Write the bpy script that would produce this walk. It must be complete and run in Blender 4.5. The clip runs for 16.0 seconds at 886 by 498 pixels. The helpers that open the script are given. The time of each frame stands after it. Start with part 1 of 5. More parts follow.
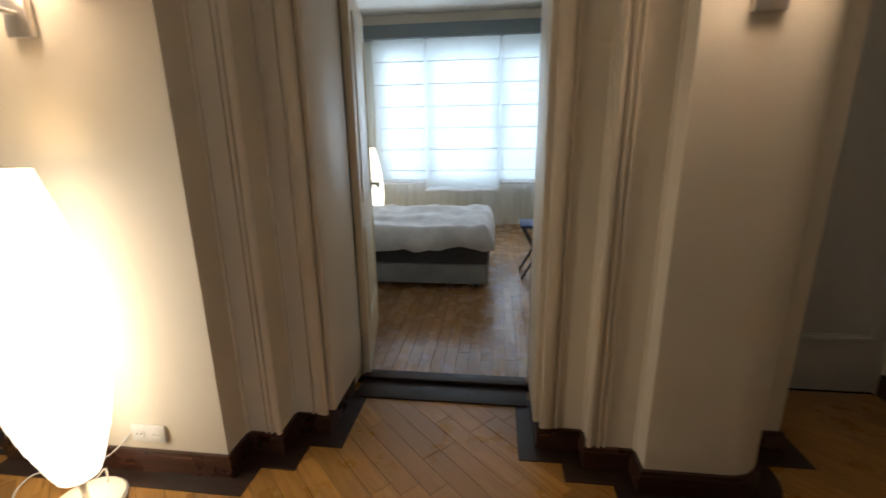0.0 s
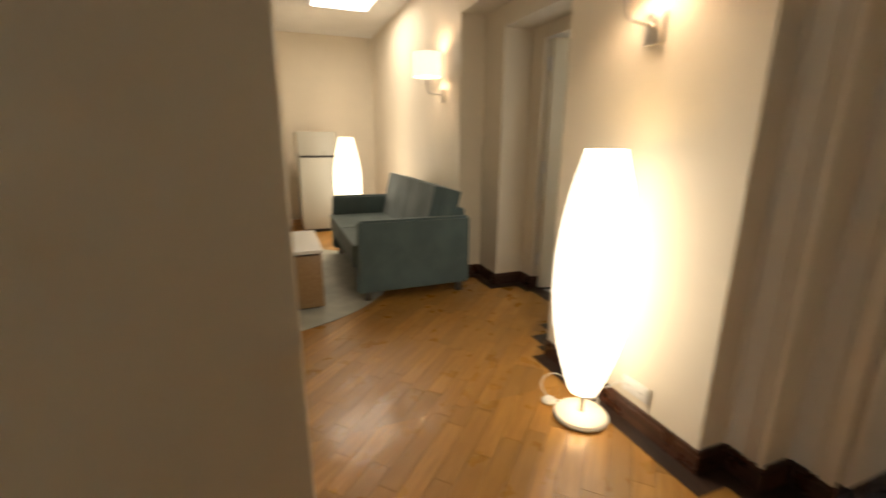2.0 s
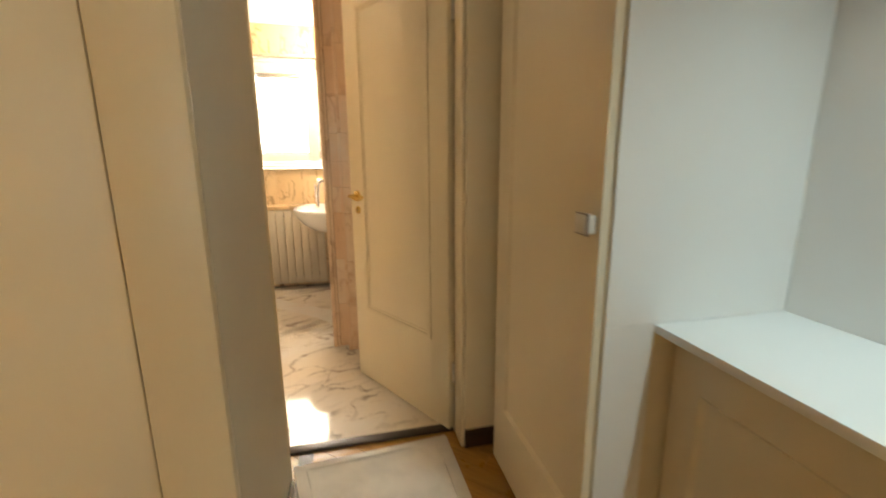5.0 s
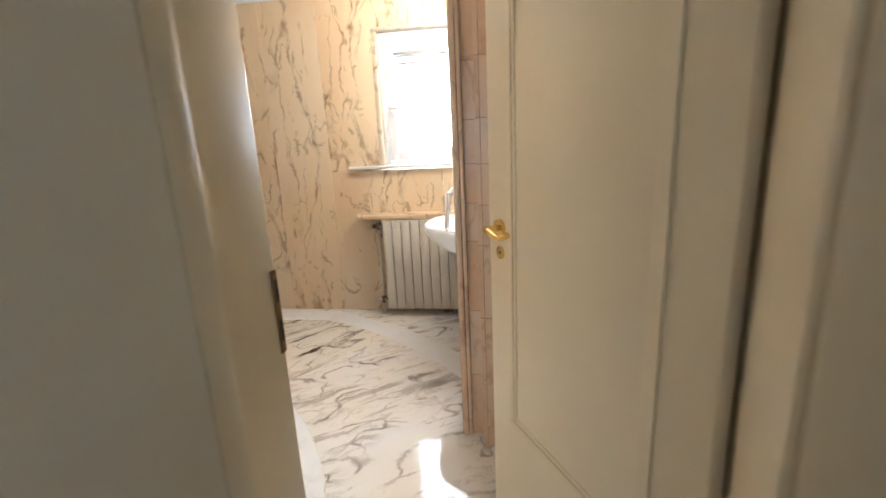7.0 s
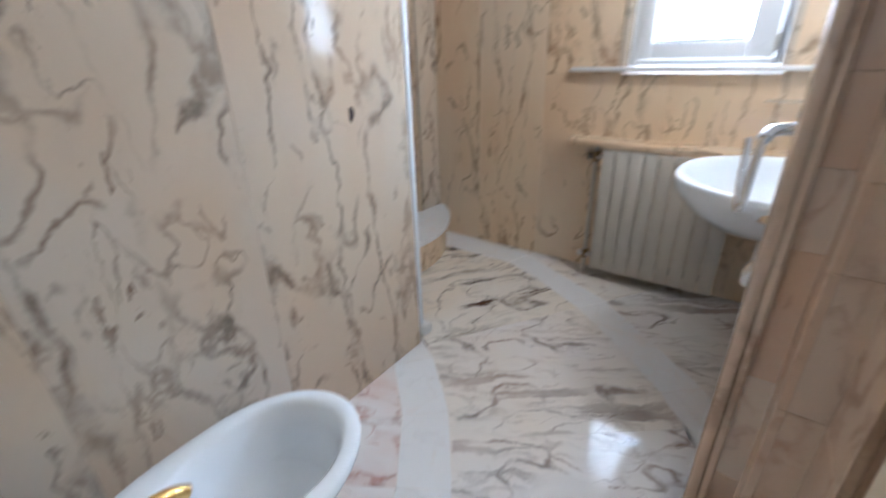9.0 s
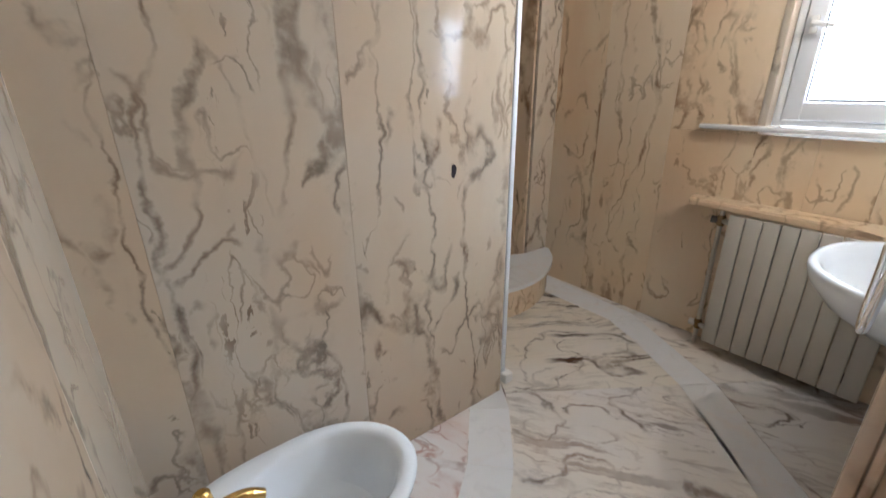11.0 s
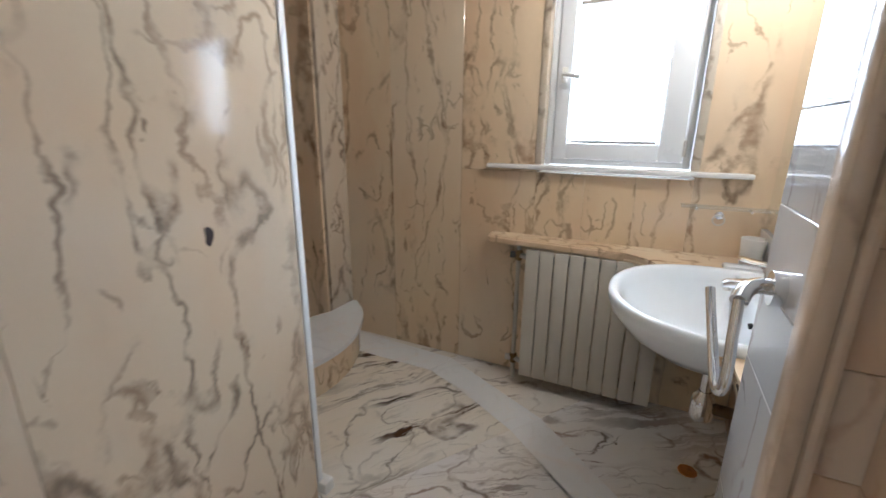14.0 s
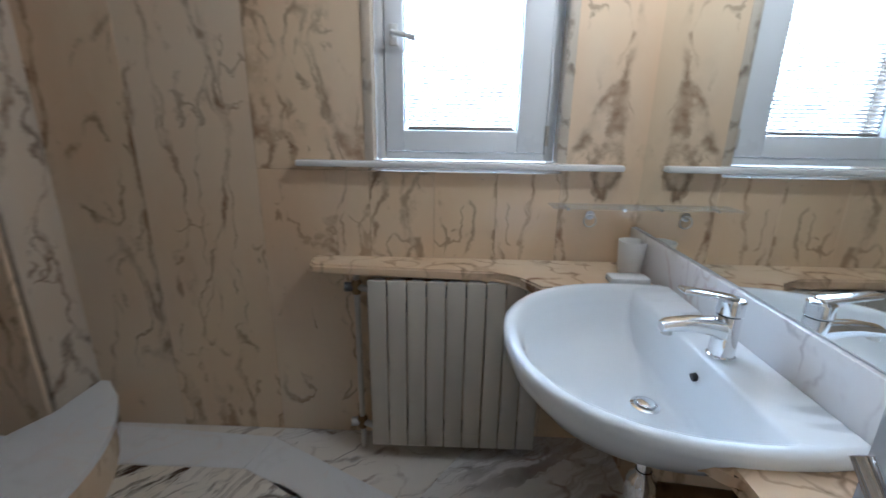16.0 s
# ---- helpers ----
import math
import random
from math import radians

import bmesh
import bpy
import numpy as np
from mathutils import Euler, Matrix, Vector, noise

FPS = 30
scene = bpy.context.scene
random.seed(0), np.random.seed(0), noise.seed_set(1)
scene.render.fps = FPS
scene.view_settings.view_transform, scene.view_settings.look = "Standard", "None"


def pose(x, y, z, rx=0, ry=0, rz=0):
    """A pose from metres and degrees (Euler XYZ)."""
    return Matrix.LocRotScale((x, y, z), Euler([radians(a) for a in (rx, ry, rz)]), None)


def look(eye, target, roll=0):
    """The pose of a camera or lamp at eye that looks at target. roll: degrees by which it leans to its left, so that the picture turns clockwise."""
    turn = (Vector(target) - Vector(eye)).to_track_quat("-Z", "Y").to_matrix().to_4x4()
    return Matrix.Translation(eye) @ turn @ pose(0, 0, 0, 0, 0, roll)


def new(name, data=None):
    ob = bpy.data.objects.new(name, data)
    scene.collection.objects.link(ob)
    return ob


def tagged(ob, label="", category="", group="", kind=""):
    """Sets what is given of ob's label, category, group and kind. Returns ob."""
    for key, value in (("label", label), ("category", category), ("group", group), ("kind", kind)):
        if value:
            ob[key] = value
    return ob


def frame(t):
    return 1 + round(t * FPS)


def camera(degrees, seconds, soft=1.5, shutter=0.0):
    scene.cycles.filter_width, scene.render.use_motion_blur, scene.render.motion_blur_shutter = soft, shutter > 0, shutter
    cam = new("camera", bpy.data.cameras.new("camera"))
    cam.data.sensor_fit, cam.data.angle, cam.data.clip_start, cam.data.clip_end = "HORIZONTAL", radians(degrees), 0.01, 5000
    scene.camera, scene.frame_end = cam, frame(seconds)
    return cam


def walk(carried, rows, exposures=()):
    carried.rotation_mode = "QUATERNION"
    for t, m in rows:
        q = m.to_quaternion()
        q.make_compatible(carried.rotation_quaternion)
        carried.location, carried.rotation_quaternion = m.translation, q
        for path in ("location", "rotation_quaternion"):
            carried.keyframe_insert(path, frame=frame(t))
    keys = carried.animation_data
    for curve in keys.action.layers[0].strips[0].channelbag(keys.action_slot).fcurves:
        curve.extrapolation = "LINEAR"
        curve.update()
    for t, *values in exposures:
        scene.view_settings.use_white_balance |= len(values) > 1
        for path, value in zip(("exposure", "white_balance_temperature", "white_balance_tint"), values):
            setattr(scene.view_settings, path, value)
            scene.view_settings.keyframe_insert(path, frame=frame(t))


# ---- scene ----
cam = camera(92.1, 16.0, shutter=0.5)
PATH = [
    (0, (1.415, -0.623, 1.342), (1.657, -2.542, 0.834), -0.8),
    (0.3, (1.455, -0.66, 1.295), (1.862, -2.555, 0.8), -0.8),
    (0.5, (1.46, -0.652, 1.304), (2.03, -2.504, 0.807), -0.6),
    (1, (1.46, -0.642, 1.298), (2.581, -2.215, 0.78), 0.0),
    (1.3, (1.457, -0.638, 1.284), (2.843, -1.985, 0.77), 0.2),
    (1.5, (1.47, -0.614, 1.301), (3.002, -1.785, 0.771), 0.6),
    (2, (1.496, -0.502, 1.305), (3.303, -1.196, 0.799), 0.3),
    (2.3, (1.554, -0.391, 1.302), (3.448, -0.758, 0.777), -0.0),
    (2.5, (1.544, -0.318, 1.306), (3.466, -0.489, 0.778), -0.7),
    (3, (1.581, -0.173, 1.298), (3.476, 0.151, 0.745), -1.8),
    (3.5, (1.822, -0.063, 1.249), (3.374, 1.072, 0.701), 0.1),
    (4, (1.924, 0.077, 1.237), (3.041, 1.653, 0.72), 1.3),
    (4.5, (1.953, 0.3, 1.206), (2.693, 2.065, 0.625), 1.0),
    (5, (1.995, 0.586, 1.244), (2.438, 2.49, 0.821), -0.4),
    (5.2, (1.999, 0.661, 1.25), (2.347, 2.591, 0.856), -0.6),
    (7.3, (2.087, 1.802, 1.282), (1.674, 3.701, 0.812), -1.9),
    (7.5, (2.088, 1.904, 1.278), (1.58, 3.777, 0.795), -1.1),
    (8, (2.015, 2.123, 1.249), (1.332, 3.903, 0.644), -1.4),
    (8.5, (1.881, 2.322, 1.26), (1.02, 4.004, 0.604), -1.4),
    (9, (1.837, 2.372, 1.26), (0.751, 3.833, 0.431), -1.7),
    (9.2, (1.855, 2.385, 1.252), (0.66, 3.687, 0.315), -1.8),
    (11.3, (1.923, 2.428, 1.38), (0.388, 3.559, 0.778), -0.2),
    (11.5, (1.932, 2.422, 1.383), (0.386, 3.604, 0.92), -0.3),
    (12, (1.924, 2.435, 1.387), (0.415, 3.733, 1.191), -0.1),
    (12.5, (1.922, 2.458, 1.375), (0.513, 3.868, 1.209), -0.6),
    (13, (1.914, 2.498, 1.367), (0.661, 4.021, 1.033), -0.6),
    (13.5, (1.853, 2.574, 1.341), (0.736, 4.164, 0.867), -0.0),
    (14, (1.69, 2.711, 1.347), (0.852, 4.444, 0.805), 0.5),
    (14.5, (1.594, 2.827, 1.345), (0.97, 4.648, 0.801), -0.2),
    (15, (1.55, 3.01, 1.338), (1.078, 4.869, 0.772), 0.5),
    (15.5, (1.516, 3.203, 1.33), (1.176, 5.094, 0.775), 0.8),
    (16, (1.481, 3.323, 1.315), (1.426, 5.239, 0.743), 0.9),
]
walk(cam, [(t, look(eye, target, roll)) for t, eye, target, roll in PATH], [(0, -0.1, 6000, 12), (1.5, -0.25, 6400, 12), (2.0, 0.15, 6400, 11), (2.5, 0.6, 6000, 10), (3.0, 1.1, 6400, 11), (3.5, 1.4, 7300, 13), (4.0, 1.25, 6900, 11), (4.5, 1.05, 7500, 11), (5.0, 1.0, 9800, 14), (7.3, 1.05, 5500, 8), (8.0, 0.55, 5100, 8), (9.0, 0.35, 5000, 8), (11.5, 0.05, 5600, 9), (12.5, 0.0, 5650, 9), (13.5, 0.0, 5500, 8), (14.5, -0.15, 5400, 8), (15.0, -0.2, 5150, 7), (16.0, -0.65, 4900, 6)])

# ---- world, large lights ----
world = bpy.data.worlds.new("sky")
scene.world = world
world.use_nodes = True
_nt = world.node_tree
_sky = _nt.nodes.new("ShaderNodeTexSky")
_sky.sky_type, _sky.sun_disc = "NISHITA", False
_sky.sun_elevation, _sky.sun_rotation = radians(38), radians(200)
_nt.links.new(_sky.outputs[0], _nt.nodes["Background"].inputs[0])
_nt.nodes["Background"].inputs[1].default_value = 0.10


def area_light(name, place, target, size, size_y, watts, colour):
    data = bpy.data.lights.new(name, "AREA")
    data.shape, data.size, data.size_y, data.energy, data.color = "RECTANGLE", size, size_y, watts, colour
    ob = new(name, data)
    ob.matrix_world = look(place, target)
    return ob


def point_light(name, place, watts, colour, radius=0.05):
    data = bpy.data.lights.new(name, "POINT")
    data.energy, data.color, data.shadow_soft_size = watts, colour, radius
    ob = new(name, data)
    ob.location = place
    return ob


def spot_light(name, place, target, watts, colour, angle, blend=0.6, radius=0.03):
    data = bpy.data.lights.new(name, "SPOT")
    data.energy, data.color, data.spot_size, data.spot_blend, data.shadow_soft_size = watts, colour, radians(angle), blend, radius
    ob = new(name, data)
    ob.matrix_world = look(place, target)
    return ob


WARM = (1.0, 0.83, 0.61)
DAY = (0.84, 0.93, 1.0)
area_light("bathroom_window_daylight", (1.49, 5.06, 1.63), (1.45, 3.2, 1.60), 0.44, 0.74, 29, (0.86, 0.94, 1.0))
area_light("bedroom_window_daylight", (1.92, -7.52, 1.62), (1.92, -4.0, 1.2), 2.4, 1.8, 60, DAY)
spot_light("niche_spot", (2.86, 0.64, 2.40), (2.98, 0.68, 0.86), 48, (0.46, 0.76, 1.0), 92, 1.0, 0.04)
for z, watts in ((0.40, 1.3), (0.75, 2.0), (1.08, 1.3)):
    point_light("floor_lamp_bulb", (2.935, -1.772, z), watts, WARM, 0.08)
point_light("mirror_lamp_bulb", (2.06, 4.30, 2.19), 42, (1.0, 0.88, 0.73), 0.03)
point_light("far_lamp_bulb", (7.05, -1.33, 0.9), 8, WARM, 0.12)
point_light("sofa_sconce_bulb", (5.55, -1.89, 1.97), 4.5, WARM, 0.05)
point_light("hall_sconce_bulb", (2.945, -1.805, 2.00), 6.5, WARM, 0.05)
point_light("corner_sconce_bulb", (0.66, -1.905, 2.00), 4.2, WARM, 0.05)
area_light("living_ceiling_panel", (6.9, -1.35, 2.76), (6.9, -1.35, 0), 0.9, 0.9, 23, (1.0, 0.84, 0.62))
# Added area lamp inside the side room; its window is unseen and not built
area_light("side_room_daylight_fill", (5.6, -4.0, 2.3), (4.4, -2.9, 0.8), 0.8, 1.0, 60, DAY)


# ---- mesh helpers ----
def box(bm, x0, x1, y0, y1, z0, z1, bevel=0.0, segments=2):
    vs = [bm.verts.new((x, y, z)) for x in (x0, x1) for y in (y0, y1) for z in (z0, z1)]
    fs = [bm.faces.new([vs[i] for i in q]) for q in ((0, 1, 3, 2), (4, 6, 7, 5), (0, 4, 5, 1), (2, 3, 7, 6), (0, 2, 6, 4), (1, 5, 7, 3))]
    if bevel:
        bmesh.ops.bevel(bm, geom=list({e for f in fs for e in f.edges}), offset=bevel, segments=segments, affect="EDGES", profile=0.5)
    return bm


def boxes(*rows, bevel=0.0):
    bm = bmesh.new()
    for r in rows:
        box(bm, *r, bevel=bevel)
    return bm


def prism(bm, pts, z0, z1):
    """A plan outline raised from z0 to z1."""
    if sum(a[0] * b[1] - b[0] * a[1] for a, b in zip(pts, pts[1:] + pts[:1])) < 0:
        pts = pts[::-1]
    lo = [bm.verts.new((x, y, z0)) for x, y in pts]
    hi = [bm.verts.new((x, y, z1)) for x, y in pts]
    n = len(pts)
    for i in range(n):
        bm.faces.new((lo[i], lo[(i + 1) % n], hi[(i + 1) % n], hi[i]))
    bm.faces.new(hi)
    bm.faces.new(lo[::-1])
    return bm


def lathe(bm, profile, centre=(0, 0), n=32, z=0.0, sx=1.0, sy=1.0):
    """Turns rows of (radius, height) round an upright axis."""
    rings = []
    for r, h in profile:
        if r < 1e-5:
            rings.append([bm.verts.new((centre[0], centre[1], z + h))])
        else:
            rings.append([bm.verts.new((centre[0] + sx * r * math.cos(2 * math.pi * i / n), centre[1] + sy * r * math.sin(2 * math.pi * i / n), z + h)) for i in range(n)])
    for a, b in zip(rings, rings[1:]):
        for i in range(n):
            j = (i + 1) % n
            if len(a) == 1 and len(b) == 1:
                continue
            if len(a) == 1:
                bm.faces.new((a[0], b[j], b[i]))
            elif len(b) == 1:
                bm.faces.new((a[i], a[j], b[0]))
            else:
                bm.faces.new((a[i], a[j], b[j], b[i]))
    bmesh.ops.recalc_face_normals(bm, faces=bm.faces)
    return bm


def tube(bm, pts, radius, n=10):
    """A round bar along points, closed at both ends."""
    pts = [Vector(p) for p in pts]
    rings = []
    side = None
    for i, p in enumerate(pts):
        along = (pts[min(i + 1, len(pts) - 1)] - pts[max(i - 1, 0)]).normalized()
        if side is None:
            side = along.orthogonal().normalized()
        side = (side - along * side.dot(along)).normalized()
        other = along.cross(side)
        rings.append([bm.verts.new(p + radius * (math.cos(2 * math.pi * k / n) * side + math.sin(2 * math.pi * k / n) * other)) for k in range(n)])
    for a, b in zip(rings, rings[1:]):
        for k in range(n):
            bm.faces.new((a[k], a[(k + 1) % n], b[(k + 1) % n], b[k]))
    bm.faces.new(rings[0][::-1])
    bm.faces.new(rings[-1])
    bmesh.ops.recalc_face_normals(bm, faces=bm.faces)
    return bm


def curve_points(pts, steps=6):
    """A smooth line through the points."""
    out = []
    p = [Vector(q) for q in pts]
    for i in range(len(p) - 1):
        a, b, c, d = p[max(i - 1, 0)], p[i], p[i + 1], p[min(i + 2, len(p) - 1)]
        for k in range(steps):
            t = k / steps
            out.append(0.5 * (2 * b + (c - a) * t + (2 * a - 5 * b + 4 * c - d) * t * t + (3 * b - a - 3 * c + d) * t ** 3))
    return out + [p[-1]]


def offset_path(pts, d):
    """A plan line moved to its left by d, with mitred corners."""
    out = []
    for i, (x, y) in enumerate(pts):
        ns = []
        for a, b in ((i - 1, i), (i, i + 1)):
            if 0 <= a and b < len(pts):
                v = Vector((pts[b][0] - pts[a][0], pts[b][1] - pts[a][1])).normalized()
                ns.append(Vector((-v.y, v.x)))
        m = sum(ns, Vector((0, 0)))
        m = m / m.length_squared * len(ns) if len(ns) > 1 else ns[0]
        if len(ns) > 1:
            m = (ns[0] + ns[1]) / (1 + ns[0].dot(ns[1]))
        out.append((x + d * m.x, y + d * m.y))
    return out


def ribbon(bm, pts, d, z0, z1):
    """An upright strip of thickness d beside a plan line, one block a stretch."""
    outer = offset_path(pts, d)
    for i in range(len(pts) - 1):
        prism(bm, [pts[i], pts[i + 1], outer[i + 1], outer[i]], z0, z1)
    return bm


def shade(bm, angle=0.6):
    bm.normal_update()
    for f in bm.faces:
        f.smooth = True
    for e in bm.edges:
        if len(e.link_faces) != 2 or e.calc_face_angle(0) > angle:
            e.smooth = False


def part(name, bm, material, parent=None, label="", smooth=True, at=None):
    """Links a bmesh as one object under a thing or a part."""
    if smooth:
        shade(bm)
    mesh = bpy.data.meshes.new(name)
    bm.to_mesh(mesh)
    bm.free()
    mesh.materials.append(material)
    return put_mesh(name, mesh, parent, label, at)


def put_mesh(name, mesh, parent=None, label="", at=None):
    ob = new(name, mesh)
    if at is not None:
        ob.location = at
    if parent is not None:
        ob.parent = parent
        if parent.parent is None and parent.type == "EMPTY":
            ob.matrix_parent_inverse = Matrix.Translation(parent.location).inverted()
    if label:
        ob["label"] = label
    return ob


def thing(name, place, label, category, group="", kind=""):
    ob = new(name)
    ob.empty_display_size = 0.1
    ob.location = place
    return tagged(ob, label, category, group, kind)


# ---- materials ----
class Nodes:
    def __init__(self, name):
        self.m = bpy.data.materials.new(name)
        self.m.use_nodes = True
        self.t = self.m.node_tree
        self.b = self.t.nodes["Principled BSDF"]

    def n(self, kind, out=0, props=None, **ins):
        node = self.t.nodes.new("ShaderNode" + kind)
        props = props or {}
        if "operation" in props:
            node.operation = props["operation"]
        if "rotation_type" in props:
            node.rotation_type = props["rotation_type"]
        if "interpolation_type" in props:
            node.interpolation_type = props["interpolation_type"]
        if "feature" in props:
            node.feature = props["feature"]
        if "wave_type" in props:
            node.wave_type, node.bands_direction = props["wave_type"], props["bands_direction"]
        for k, v in ins.items():
            self.put(node, k, v)
        return node.outputs[out]

    def put(self, node, key, v):
        key = int(key[1:]) if key[0] == "i" and key[1:].isdigit() else key.replace("_", " ")
        if isinstance(v, bpy.types.NodeSocket):
            self.t.links.new(v, node.inputs[key])
        else:
            node.inputs[key].default_value = v

    def set(self, **ins):
        for k, v in ins.items():
            self.put(self.b, k, v)
        return self

    def where(self, scale=(1, 1, 1), jitter=6.0):
        """World place, moved by chance from object to object."""
        p = self.n("NewGeometry")
        if jitter:
            r = self.n("ObjectInfo", out=5)
            j = self.n("VectorMath", props={"operation": "SCALE"}, i0=(jitter, jitter * 1.7, jitter * 0.6), Scale=r)
            p = self.n("VectorMath", props={"operation": "ADD"}, i0=p, i1=j)
        return self.n("VectorMath", props={"operation": "MULTIPLY"}, i0=p, i1=scale)

    def noise(self, p, scale, detail=4.0, rough=0.55, out=0):
        return self.n("TexNoise", out=out, Vector=p, Scale=scale, Detail=detail, Roughness=rough)

    def ramp(self, v, a, b, lo=0.0, hi=1.0):
        return self.n("MapRange", props={"interpolation_type": "SMOOTHSTEP"}, Value=v, i1=a, i2=b, i3=lo, i4=hi)

    def mix(self, f, a, b):
        node = self.t.nodes.new("ShaderNodeMix")
        node.data_type = "RGBA"
        for i, v in ((0, f), (6, a), (7, b)):
            if isinstance(v, bpy.types.NodeSocket):
                self.t.links.new(v, node.inputs[i])
            else:
                node.inputs[i].default_value = v if i == 0 else (*v, 1.0)
        return node.outputs[2]

    def math(self, op, a, b=0.0):
        return self.n("Math", props={"operation": op}, i0=a, i1=b)

    def bump(self, h, strength=0.3, dist=0.002):
        return self.set(Normal=self.n("Bump", Strength=strength, Distance=dist, Height=h))


def paint(name, colour, rough=0.55, grain=0.25, spread=0.06, wear=0.0, jitter=6.0):
    """Brushed or rolled paint: faint unevenness in tone, a fine skin and some dirt."""
    k = Nodes(name)
    p = k.where(jitter=jitter)
    big = k.noise(p, 1.6, 5)
    fine = k.noise(p, 90.0, 3)
    c = k.mix(k.ramp(big, 0.3, 0.7), tuple(v * (1 - spread) for v in colour), tuple(min(1, v * (1 + spread * 0.6)) for v in colour))
    if wear:
        spots = k.ramp(k.noise(p, 14.0, 6, 0.7), 0.66, 0.78)
        c = k.mix(k.math("MULTIPLY", spots, wear), c, tuple(v * 0.55 for v in colour))
    k.set(Base_Color=c, Roughness=k.ramp(big, 0.2, 0.8, rough * 0.85, min(1.0, rough * 1.15)))
    k.bump(fine, grain, 0.001)
    return k.m


def metal(name, colour, rough=0.12, tarnish=0.3):
    k = Nodes(name)
    p = k.where()
    s = k.noise(p, 25.0, 5, 0.65)
    k.set(Base_Color=k.mix(k.math("MULTIPLY", k.ramp(s, 0.5, 0.75), tarnish), colour, tuple(v * 0.5 for v in colour)), Metallic=1.0, Roughness=k.ramp(s, 0.3, 0.8, rough, rough * 2.2))
    return k.m


def wood(name, light, dark, axis_angle, rough=0.28, scale=1.0, coat=0.0):
    """Boards with grain along a plan direction; each board has its own tone."""
    k = Nodes(name)
    p = k.where(jitter=9.0)
    a = radians(axis_angle)
    q = k.n("VectorRotate", props={"rotation_type": "Z_AXIS"}, Vector=p, Angle=-a)
    g = k.n("VectorMath", props={"operation": "MULTIPLY"}, i0=q, i1=(2.0 * scale, 28.0 * scale, 28.0 * scale))
    grain = k.noise(g, 1.6, 6, 0.62)
    pores = k.noise(k.n("VectorMath", props={"operation": "MULTIPLY"}, i0=q, i1=(8.0, 160.0, 160.0)), 1.0, 3)
    isle = k.n("NewGeometry", out=8)
    rnd = k.n("ObjectInfo", out=5)
    tone = k.math("FRACT", k.math("ADD", k.math("MULTIPLY", isle, 7.31), k.math("MULTIPLY", rnd, 5.77)))
    c = k.mix(k.ramp(grain, 0.32, 0.68), dark, light)
    mid = tuple((x + y) * 0.5 for x, y in zip(light, dark))
    c = k.mix(k.math("MULTIPLY", tone, 0.75), c, tuple(v * 0.58 for v in mid))
    c = k.mix(k.math("MULTIPLY", k.ramp(pores, 0.58, 0.7), 0.35), c, tuple(v * 0.55 for v in dark))
    k.set(Base_Color=c, Roughness=k.ramp(k.noise(p, 7.0, 4), 0.3, 0.7, rough * 0.8, rough * 1.35), Coat_Weight=coat, Coat_Roughness=0.12)
    k.bump(grain, 0.12, 0.001)
    return k.m


